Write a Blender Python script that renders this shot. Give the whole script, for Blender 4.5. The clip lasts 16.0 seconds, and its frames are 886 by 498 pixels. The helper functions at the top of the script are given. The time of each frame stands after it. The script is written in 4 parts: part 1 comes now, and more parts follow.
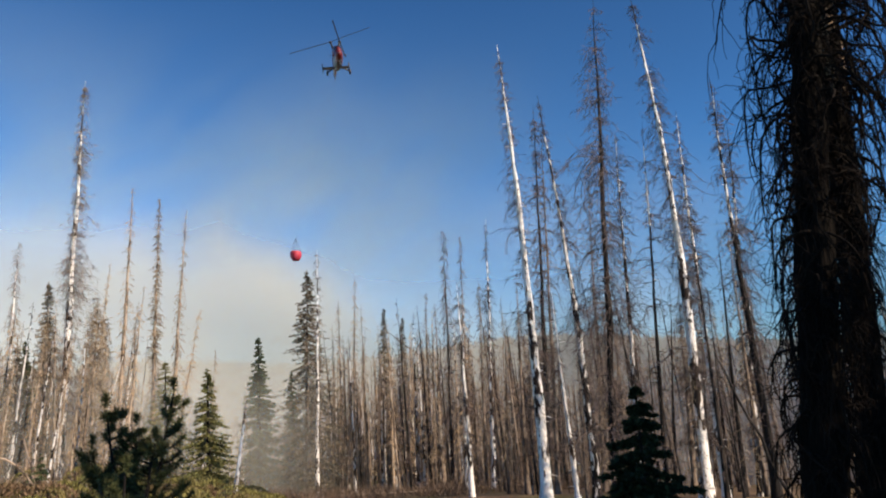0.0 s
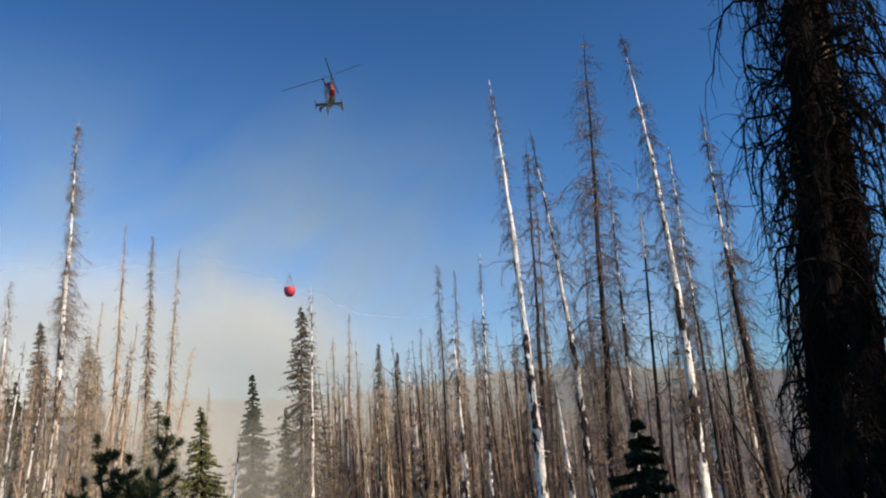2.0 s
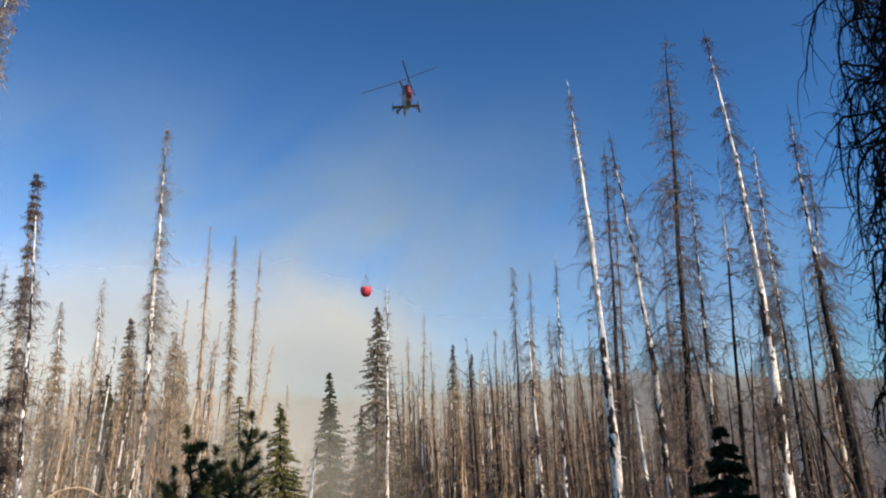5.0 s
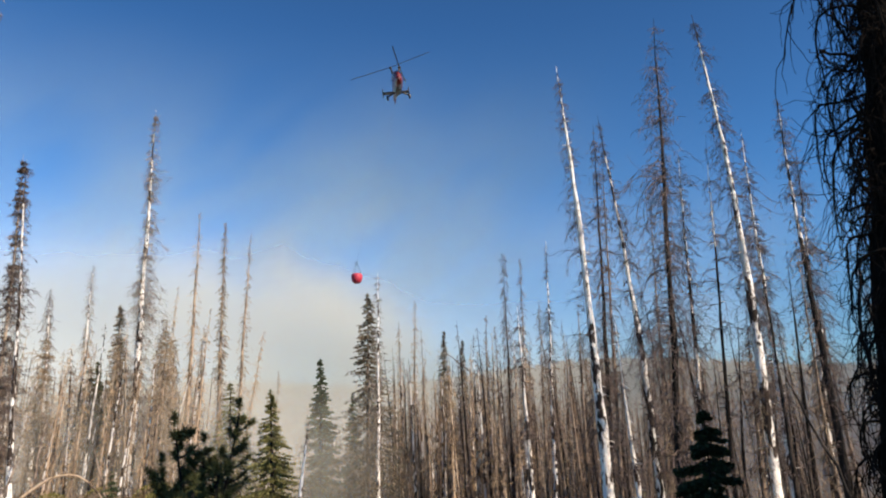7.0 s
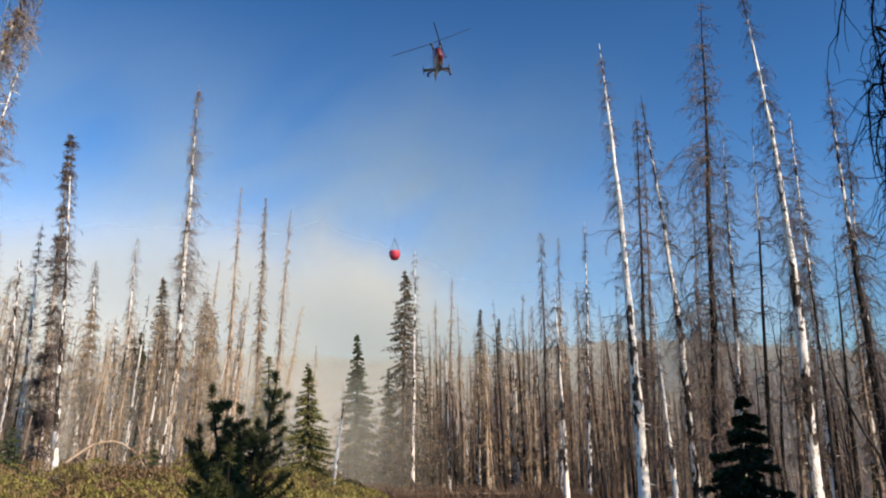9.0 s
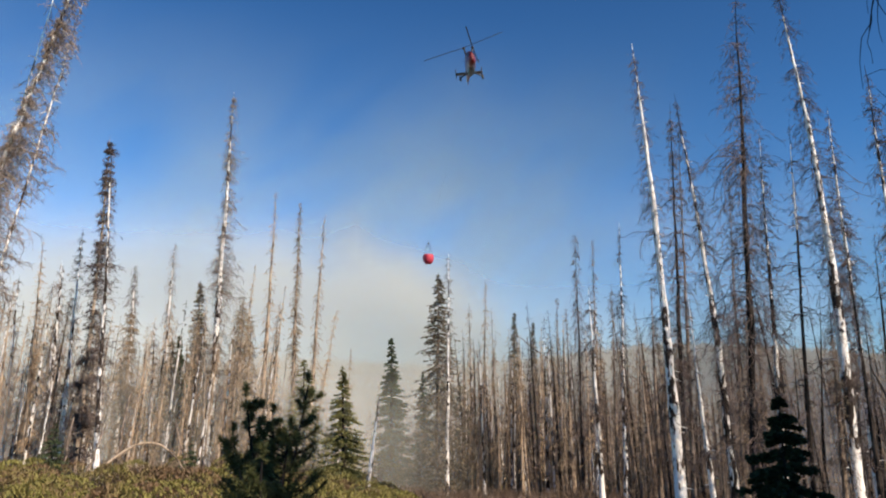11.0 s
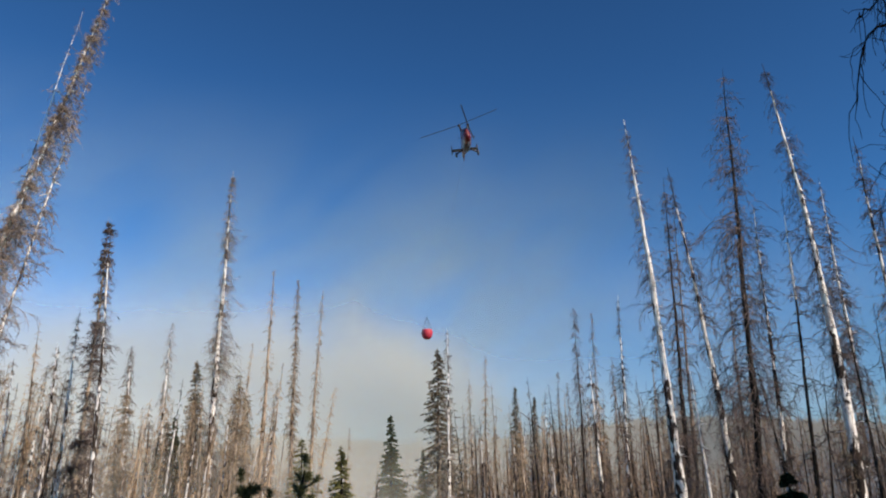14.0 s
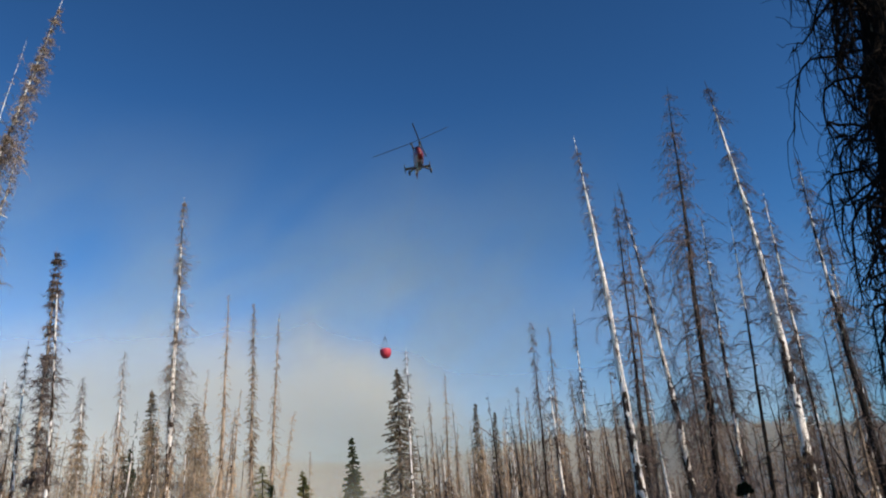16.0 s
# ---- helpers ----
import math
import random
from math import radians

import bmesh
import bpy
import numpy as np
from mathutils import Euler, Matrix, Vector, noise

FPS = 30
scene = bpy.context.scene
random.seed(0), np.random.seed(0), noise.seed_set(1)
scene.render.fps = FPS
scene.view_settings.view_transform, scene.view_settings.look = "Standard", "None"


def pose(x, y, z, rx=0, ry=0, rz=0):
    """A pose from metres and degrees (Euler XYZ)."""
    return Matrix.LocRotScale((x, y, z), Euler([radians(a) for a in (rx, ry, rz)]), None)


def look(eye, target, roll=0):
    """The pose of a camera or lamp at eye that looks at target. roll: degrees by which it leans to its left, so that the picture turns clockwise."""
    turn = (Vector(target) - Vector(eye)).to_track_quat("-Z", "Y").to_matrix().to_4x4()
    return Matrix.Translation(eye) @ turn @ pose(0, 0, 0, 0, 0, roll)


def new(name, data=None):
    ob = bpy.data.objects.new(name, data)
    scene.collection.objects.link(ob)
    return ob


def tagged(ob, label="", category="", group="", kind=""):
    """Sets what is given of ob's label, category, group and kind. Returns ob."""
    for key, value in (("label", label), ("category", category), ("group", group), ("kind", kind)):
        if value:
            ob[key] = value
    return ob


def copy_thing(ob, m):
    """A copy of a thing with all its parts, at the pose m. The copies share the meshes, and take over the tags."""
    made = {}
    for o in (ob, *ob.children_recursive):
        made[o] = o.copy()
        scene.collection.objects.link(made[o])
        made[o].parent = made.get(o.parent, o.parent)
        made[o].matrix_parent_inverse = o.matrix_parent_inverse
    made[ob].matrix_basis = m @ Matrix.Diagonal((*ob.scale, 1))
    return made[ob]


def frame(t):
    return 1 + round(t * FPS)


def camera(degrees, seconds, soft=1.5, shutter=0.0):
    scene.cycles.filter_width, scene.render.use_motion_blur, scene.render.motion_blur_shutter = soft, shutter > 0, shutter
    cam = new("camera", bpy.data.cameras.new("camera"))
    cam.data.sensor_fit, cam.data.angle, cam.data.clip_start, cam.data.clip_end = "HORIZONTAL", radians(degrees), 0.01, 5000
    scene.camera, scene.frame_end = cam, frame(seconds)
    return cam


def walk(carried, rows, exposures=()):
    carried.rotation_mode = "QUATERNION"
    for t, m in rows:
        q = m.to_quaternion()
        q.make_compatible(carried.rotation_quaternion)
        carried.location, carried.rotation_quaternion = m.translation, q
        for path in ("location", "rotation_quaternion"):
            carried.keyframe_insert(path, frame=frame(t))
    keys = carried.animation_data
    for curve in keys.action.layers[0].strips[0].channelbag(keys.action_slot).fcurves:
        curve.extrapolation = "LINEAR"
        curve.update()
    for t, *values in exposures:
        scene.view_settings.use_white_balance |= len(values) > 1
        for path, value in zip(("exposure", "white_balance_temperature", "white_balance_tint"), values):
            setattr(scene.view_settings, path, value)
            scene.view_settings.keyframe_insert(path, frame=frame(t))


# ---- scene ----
cam = camera(58.61, 16.0, 2.1)
PATH = [
    (0, pose(0.008, -0.052, 1.693, 102.73, 2.96, 0.32)),
    (0.5, pose(0.005, -0.040, 1.693, 103.32, 2.77, 0.61)),
    (1, pose(0.003, -0.050, 1.694, 103.29, 1.94, 1.23)),
    (1.5, pose(0.001, -0.000, 1.700, 104.01, 2.74, 1.01)),
    (2, pose(-0.030, 0.031, 1.709, 105.17, 3.75, 0.05)),
    (2.5, pose(-0.060, -0.030, 1.686, 105.97, 3.04, 2.98)),
    (3, pose(-0.070, 0.020, 1.696, 105.03, 1.85, 4.04)),
    (3.5, pose(-0.072, 0.030, 1.700, 105.56, 1.77, 3.80)),
    (4, pose(-0.080, 0.026, 1.700, 105.75, 2.19, 4.18)),
    (4.5, pose(-0.080, 0.025, 1.701, 105.71, 1.96, 4.68)),
    (5, pose(-0.081, -0.003, 1.692, 105.54, 1.88, 5.15)),
    (5.2, pose(-0.077, -0.005, 1.687, 104.71, 1.84, 5.24)),
    (7.3, pose(-0.009, -0.053, 1.680, 104.46, 2.22, 4.54)),
    (7.5, pose(-0.011, -0.043, 1.675, 104.36, 2.18, 5.03)),
    (8, pose(-0.015, -0.033, 1.677, 104.54, 1.73, 5.23)),
    (8.5, pose(0.002, -0.026, 1.673, 103.68, 1.36, 5.96)),
    (9, pose(-0.000, 0.000, 1.700, 103.00, 0.60, 7.03)),
    (11.5, pose(0.086, -0.009, 1.628, 103.66, 0.57, 10.08)),
    (12, pose(0.122, -0.018, 1.620, 105.26, 0.56, 10.61)),
    (12.5, pose(0.117, 0.017, 1.613, 106.27, 0.80, 10.58)),
    (13, pose(0.096, 0.024, 1.631, 107.72, 1.33, 10.35)),
    (13.5, pose(0.083, 0.018, 1.676, 109.40, 1.51, 9.85)),
    (14, pose(0.053, 0.019, 1.685, 108.71, 1.26, 9.63)),
    (14.5, pose(-0.003, 0.013, 1.645, 108.89, 1.78, 8.51)),
    (15, pose(0.016, -0.010, 1.648, 110.15, 1.36, 8.04)),
    (15.5, pose(0.024, -0.088, 1.691, 109.09, 1.97, 9.17)),
    (16, pose(0.030, -0.149, 1.755, 109.80, 4.01, 7.15)),
]
EXPOSURES = [(0.0, 0.63, 6800, 17), (5.0, 0.70, 6800, 17), (9.0, 0.72, 6800, 17), (11.5, 0.58, 6600, 16), (13.0, 0.48, 6500, 16), (14.0, 0.38, 6500, 16), (16.0, 0.34, 6500, 16)]
walk(cam, PATH, EXPOSURES)

# ---- world and light ----
SUN_ELEV, SUN_AZ = 33.0, 121.0          # azimuth clockwise from +y: over the right shoulder
world = bpy.data.worlds.new("sky")
scene.world = world
world.use_nodes = True
wn, wl = world.node_tree.nodes, world.node_tree.links
sky = wn.new("ShaderNodeTexSky")
sky.sky_type = "NISHITA"
sky.sun_disc = False
sky.sun_elevation = radians(SUN_ELEV)
sky.sun_rotation = radians(SUN_AZ)
sky.altitude = 2000
sky.air_density, sky.dust_density, sky.ozone_density = 1.0, 0.3, 1.2
deep = wn.new("ShaderNodeGamma")                     # a deeper, clearer mountain blue
deep.inputs[1].default_value = 1.55
wl.new(sky.outputs[0], deep.inputs[0])
level = wn.new("ShaderNodeVectorMath")
level.operation = "MULTIPLY"
level.inputs[1].default_value = (0.245, 0.464, 0.492)
wl.new(deep.outputs[0], level.inputs[0])
wl.new(level.outputs[0], wn["Background"].inputs[0])
wn["Background"].inputs[1].default_value = 0.1

sun = new("sun", bpy.data.lights.new("sun", "SUN"))
sun.data.energy, sun.data.angle, sun.data.color = 4.75, radians(0.53), (1.0, 0.83, 0.61)
sa, se = radians(SUN_AZ), radians(SUN_ELEV)
SUN_DIR = Vector((math.sin(sa) * math.cos(se), math.cos(sa) * math.cos(se), math.sin(se)))
sun.matrix_world = look(SUN_DIR * 200, (0, 0, 0))


# ---- materials ----
def mat(name, rough=0.9):
    m = bpy.data.materials.new(name)
    m.use_nodes = True
    nt = m.node_tree
    b = nt.nodes["Principled BSDF"]
    b.inputs["Roughness"].default_value = rough
    b.inputs["Specular IOR Level"].default_value = 0.25
    return m, nt, b


def tex(nt, kind, scale, stretch=(1, 1, 1), detail=4.0, offset=None):
    n = nt.nodes.new("ShaderNodeTex" + kind)
    n.inputs["Scale"].default_value = scale
    if kind == "Noise":
        n.inputs["Detail"].default_value = detail
    co = nt.nodes.new("ShaderNodeTexCoord")
    mp = nt.nodes.new("ShaderNodeMapping")
    mp.inputs["Scale"].default_value = stretch
    nt.links.new(co.outputs["Object"], mp.inputs["Vector"])
    if offset is not None:
        ad = nt.nodes.new("ShaderNodeVectorMath")
        ad.operation = "ADD"
        nt.links.new(mp.outputs[0], ad.inputs[0])
        nt.links.new(offset, ad.inputs[1])
        nt.links.new(ad.outputs[0], n.inputs["Vector"])
    else:
        nt.links.new(mp.outputs[0], n.inputs["Vector"])
    return n


def ramp(nt, src, stops):
    r = nt.nodes.new("ShaderNodeValToRGB")
    e = r.color_ramp.elements
    while len(e) < len(stops):
        e.new(0.5)
    for q, (p, c) in zip(e, stops):
        q.position, q.color = p, (*c, 1)
    nt.links.new(src, r.inputs[0])
    return r


def mixc(nt, fac, a, b, mode="MIX"):
    m = nt.nodes.new("ShaderNodeMix")
    m.data_type, m.blend_type = "RGBA", mode
    for sock, val in ((m.inputs[0], fac), (m.inputs[6], a), (m.inputs[7], b)):
        if isinstance(val, (int, float)):
            sock.default_value = val
        elif isinstance(val, tuple):
            sock.default_value = (*val, 1)
        else:
            nt.links.new(val, sock)
    return m.outputs[2]


def rand_offset(nt, amount=40.0):
    info = nt.nodes.new("ShaderNodeObjectInfo")
    m = nt.nodes.new("ShaderNodeMath")
    m.operation = "MULTIPLY"
    m.inputs[1].default_value = amount
    nt.links.new(info.outputs["Random"], m.inputs[0])
    return m.outputs[0], info.outputs["Random"]


def bark(name, wood, stain, char, low, high, darkest=0.35, char_shade=None):
    """Weathered bare wood with flakes of scorched bark left on it; low..high: how much bark.
    The tip keeps more of its bark; the two heights: where char, or shade painted as char, gives out."""
    m, nt, b = mat(name, 0.85)
    off, _ = rand_offset(nt)
    patch = tex(nt, "Noise", 1.0, (2.6, 2.6, 0.7), 5.0, off)
    flakes = tex(nt, "Noise", 1.0, (9.0, 9.0, 3.2), 4.0, off)
    fine = tex(nt, "Noise", 1.0, (40, 40, 3.0), 5.0, off)
    checks = tex(nt, "Noise", 1.0, (60, 60, 1.1), 3.0, off)
    both = nt.nodes.new("ShaderNodeMix")
    both.inputs[0].default_value = 0.42
    nt.links.new(patch.outputs[0], both.inputs[2])
    nt.links.new(flakes.outputs[0], both.inputs[3])
    grain = ramp(nt, fine.outputs[0], [(0.3, stain), (0.62, wood)])
    crack = ramp(nt, checks.outputs[0], [(0.30, (0.35, 0.32, 0.30)), (0.40, (1, 1, 1))])
    grey = mixc(nt, 1.0, grain.outputs[0], crack.outputs[0], "MULTIPLY")
    kept = nt.nodes.new("ShaderNodeAttribute")
    kept.attribute_name = "tip"
    more = nt.nodes.new("ShaderNodeMath")
    more.operation = "MULTIPLY_ADD"
    more.inputs[1].default_value = 0.055
    nt.links.new(kept.outputs["Fac"], more.inputs[0])
    nt.links.new(both.outputs[0], more.inputs[2])
    amount = more.outputs[0]
    if char_shade:
        co = nt.nodes.new("ShaderNodeTexCoord")
        z = nt.nodes.new("ShaderNodeSeparateXYZ")
        nt.links.new(co.outputs["Object"], z.inputs[0])
        rise = nt.nodes.new("ShaderNodeMapRange")
        rise.inputs[1].default_value, rise.inputs[2].default_value = char_shade
        rise.inputs[3].default_value, rise.inputs[4].default_value = 0.16, 0.0
        nt.links.new(z.outputs[2], rise.inputs[0])
        add = nt.nodes.new("ShaderNodeMath")
        nt.links.new(amount, add.inputs[0])
        nt.links.new(rise.outputs[0], add.inputs[1])
        amount = add.outputs[0]
    mask = ramp(nt, amount, [(low, (0, 0, 0)), (high, (1, 1, 1))])
    flake = ramp(nt, fine.outputs[0], [(0.35, tuple(darkest * c for c in char)), (0.75, char)])
    nt.links.new(mixc(nt, mask.outputs[0], grey, flake.outputs[0]), b.inputs["Base Color"])
    high_low = nt.nodes.new("ShaderNodeMath")
    high_low.operation = "ADD"
    nt.links.new(fine.outputs[0], high_low.inputs[0])
    nt.links.new(mask.outputs[0], high_low.inputs[1])
    bump = nt.nodes.new("ShaderNodeBump")
    bump.inputs["Strength"].default_value, bump.inputs["Distance"].default_value = 0.7, 0.02
    nt.links.new(high_low.outputs[0], bump.inputs["Height"])
    nt.links.new(bump.outputs[0], b.inputs["Normal"])
    return m


def plain_var(name, lo, hi, scale=3.0, rough=0.9):
    """Two tones mixed by noise, shifted a little from one object to the next."""
    m, nt, b = mat(name, rough)
    off, rnd = rand_offset(nt)
    n = tex(nt, "Noise", scale, (1, 1, 1), 4.0, off)
    r = ramp(nt, n.outputs[0], [(0.3, lo), (0.7, hi)])
    v = ramp(nt, rnd, [(0.0, (0.7, 0.7, 0.7)), (1.0, (1.15, 1.12, 1.08))])
    nt.links.new(mixc(nt, 1.0, r.outputs[0], v.outputs[0], "MULTIPLY"), b.inputs["Base Color"])
    return m


def needle_mat(name, lo, hi):
    m, nt, b = mat(name, 0.7)
    geo = nt.nodes.new("ShaderNodeNewGeometry")
    r = ramp(nt, geo.outputs["Random Per Island"], [(0.0, lo), (1.0, hi)])
    nt.links.new(r.outputs[0], b.inputs["Base Color"])
    return m


M_WHITE = bark("silvered_wood", (0.87, 0.865, 0.85), (0.62, 0.60, 0.57), (0.05, 0.036, 0.03), 0.512, 0.532)
M_CLEAN = bark("bare_silvered_wood", (0.89, 0.885, 0.87), (0.70, 0.68, 0.65), (0.06, 0.042, 0.034), 0.555, 0.575)
M_MOTTLED = bark("mottled_wood", (0.82, 0.81, 0.79), (0.42, 0.39, 0.36), (0.024, 0.019, 0.017), 0.50, 0.518)
M_BROWN = bark("brown_bark", (0.30, 0.24, 0.19), (0.17, 0.13, 0.105), (0.055, 0.042, 0.035), 0.44, 0.58)
M_TAN = bark("tan_bark", (0.50, 0.40, 0.30), (0.30, 0.23, 0.17), (0.13, 0.095, 0.072), 0.47, 0.60)
M_DARK = bark("charred_bark", (0.10, 0.078, 0.066), (0.05, 0.04, 0.034), (0.012, 0.010, 0.0095), 0.36, 0.5)
# char below deepened to stand for shade, pale wood above for sun patches
M_NEAR = bark("shaded_flaking_bark", (0.40, 0.30, 0.21), (0.13, 0.095, 0.07), (0.006, 0.005, 0.0045), 0.455, 0.475, char_shade=(3.4, 4.2))
M_HALF = bark("half_charred_wood", (0.78, 0.77, 0.75), (0.5, 0.47, 0.44), (0.024, 0.019, 0.017), 0.50, 0.52, char_shade=(5.5, 8.0))
M_TWIG_PALE = plain_var("pale_twigs", (0.26, 0.185, 0.12), (0.48, 0.36, 0.235))
M_TWIG_GREY = plain_var("grey_twigs", (0.055, 0.044, 0.042), (0.185, 0.146, 0.135))
M_TWIG_ASH = plain_var("ashen_twigs", (0.12, 0.10, 0.088), (0.30, 0.25, 0.21))
M_TWIG_BROWN = plain_var("brown_twigs", (0.11, 0.075, 0.055), (0.26, 0.19, 0.14))
M_TWIG_TAN = plain_var("tan_twigs", (0.18, 0.14, 0.10), (0.38, 0.305, 0.22))
# darker than charcoal, to carry the shade on the near spruce's twigs
M_TWIG_BLACK = plain_var("shade_black_twigs", (0.004, 0.0035, 0.0037), (0.014, 0.0115, 0.0105))
for darkest in (M_NEAR, M_TWIG_BLACK):                  # kept dull, so sky light leaves their painted shade black
    darkest.node_tree.nodes["Principled BSDF"].inputs["Specular IOR Level"].default_value = 0.08
M_NEEDLE = needle_mat("fir_needles", (0.032, 0.05, 0.026), (0.095, 0.12, 0.055))
M_SPARSE = needle_mat("sparse_needles", (0.06, 0.058, 0.042), (0.20, 0.165, 0.115))
M_OLIVE = needle_mat("olive_needles", (0.07, 0.08, 0.03), (0.20, 0.19, 0.07))
# near-black copy of the fir needles, with the shade put into the colour
M_SHADE = needle_mat("shaded_fir_needles", (0.012, 0.019, 0.008), (0.038, 0.048, 0.017))
M_PINE = needle_mat("pine_needles", (0.024, 0.034, 0.012), (0.07, 0.076, 0.026))


# ---- mesh builders ----
def mesh_np(name, verts, quads, mats, index=None):
    me = bpy.data.meshes.new(name)
    nv, nq = len(verts), len(quads)
    me.vertices.add(nv)
    me.vertices.foreach_set("co", np.asarray(verts, np.float32).ravel())
    me.loops.add(nq * 4)
    me.loops.foreach_set("vertex_index", np.asarray(quads, np.int32).ravel())
    me.polygons.add(nq)
    me.polygons.foreach_set("loop_start", np.arange(0, nq * 4, 4, dtype=np.int32))
    for m in mats:
        me.materials.append(m)
    if index is not None:
        me.polygons.foreach_set("material_index", np.asarray(index, np.int32))
    me.polygons.foreach_set("use_smooth", np.ones(nq, bool))
    me.update(calc_edges=True)
    return me


def norm(v):
    return v / np.maximum(np.linalg.norm(v, axis=-1, keepdims=True), 1e-9)


def tubes(P, R, sides):
    """Many tapered tubes at once: P is (n, s, 3) points along each, R is (n, s) radii."""
    n, s, _ = P.shape
    T = norm(np.gradient(P, axis=1))
    ref = np.where(np.abs(T[..., 2:3]) > 0.8, np.array([1.0, 0, 0]), np.array([0, 0, 1.0]))
    U = norm(np.cross(T, ref))
    V = np.cross(T, U)
    a = np.arange(sides) * 2 * np.pi / sides
    ring = P[:, :, None] + R[..., None, None] * (np.cos(a)[:, None] * U[:, :, None] + np.sin(a)[:, None] * V[:, :, None])
    verts = ring.reshape(-1, 3)
    i = np.arange(n)[:, None, None] * s * sides + np.arange(s - 1)[None, :, None] * sides
    k = np.arange(sides)[None, None, :]
    k2 = (k + 1) % sides
    q = np.stack([i + k, i + k2, i + sides + k2, i + sides + k], -1).reshape(-1, 4)
    return verts, q


def slivers(P, R, rng):
    """Thin flat twigs for trees too far off to show their roundness: P is (n, 2, 3)."""
    n = len(P)
    d = norm(P[:, 1] - P[:, 0])
    sd = norm(np.cross(d, rng.normal(0, 1, (n, 3))))
    a, b = R[:, :1] * sd, R[:, 1:] * sd
    v = np.stack([P[:, 0] - a, P[:, 0] + a, P[:, 1] + b, P[:, 1] - b], 1).reshape(-1, 3)
    return v, np.arange(n * 4).reshape(-1, 4)


def ribbons(P, R, rng):
    """Hair-thin twigs as narrow bent strips, each turned its own way: P is (n, s, 3)."""
    n, s, _ = P.shape
    T = norm(np.gradient(P, axis=1))
    W = norm(np.cross(T, rng.normal(0, 1, (n, 1, 3)))) * R[..., None]
    v = np.stack([P - W, P + W], 2).reshape(-1, 3)
    i = np.arange(n)[:, None] * s * 2 + np.arange(s - 1)[None] * 2
    return v, np.stack([i, i + 1, i + 3, i + 2], -1).reshape(-1, 4)


def join(*sets):
    vs, qs, o = [], [], 0
    for v, q in sets:
        vs.append(v)
        qs.append(q + o)
        o += len(v)
    return np.concatenate(vs), np.concatenate(qs)


def part(name, me, parent, label=""):
    ob = new(name, me)
    ob.parent = parent
    if label:
        tagged(ob, label)
    return ob


def axis_points(h, lean, rng, n, wob, bow=(0, 0)):
    u = np.linspace(0, 1, n)
    w = rng.normal(0, wob, (n, 2))
    w = np.cumsum(w, 0)
    w -= np.outer(u, w[-1])
    w[0] = 0
    arc = 4 * u * (1 - u)
    return np.stack([lean[0] * u + w[:, 0] + bow[0] * arc, lean[1] * u + w[:, 1] + bow[1] * arc, h * u], 1)


def trunk_mesh(h, lean, r, rng, material, sides=9, n=26, wob=0.009, tip=0.12, bow=(0, 0), stubs=0):
    ax = axis_points(h, lean, rng, n, wob * h / 10, bow)
    u = np.linspace(0, 1, n)
    rad = r * (tip + (1 - tip) * (1 - u) ** 0.95) * (1 + 0.35 * np.exp(-u * h / 0.35)) * rng.uniform(0.86, 1.12, n)
    full = np.vstack([ax[:1] - [0, 0, 0.4], ax])
    v, q = tubes(full[None], np.concatenate([[rad[0] * 1.3], rad])[None], sides)
    if stubs:
        a, su = rng.uniform(0, 6.283, stubs), rng.uniform(0.06, 0.9, stubs)
        base = on_axis(ax, su)
        out = np.stack([np.cos(a), np.sin(a), rng.uniform(-0.3, 0.3, stubs)], 1)
        reach = (r * (1 - su) + rng.uniform(0.05, 0.22, stubs))[:, None]
        P = np.stack([base, base + out * reach * 0.6, base + out * reach + np.array([0, 0, -0.03])], 1)
        v, q = join((v, q), tubes(P, np.array([[0.016, 0.012, 0.006]]).repeat(stubs, 0), 4))
    me = mesh_np("trunk", v, q, [material])
    rise = ((v[:, 2] / h - 0.8) / 0.18).clip(0, 1)
    me.attributes.new("tip", "FLOAT", "POINT").data.foreach_set("value", rise.astype(np.float32))
    return me, ax


def on_axis(ax, u):
    n = len(ax)
    f = u * (n - 1)
    i = np.clip(f.astype(int), 0, n - 2)
    t = (f - i)[:, None]
    return ax[i] * (1 - t) + ax[i + 1] * t


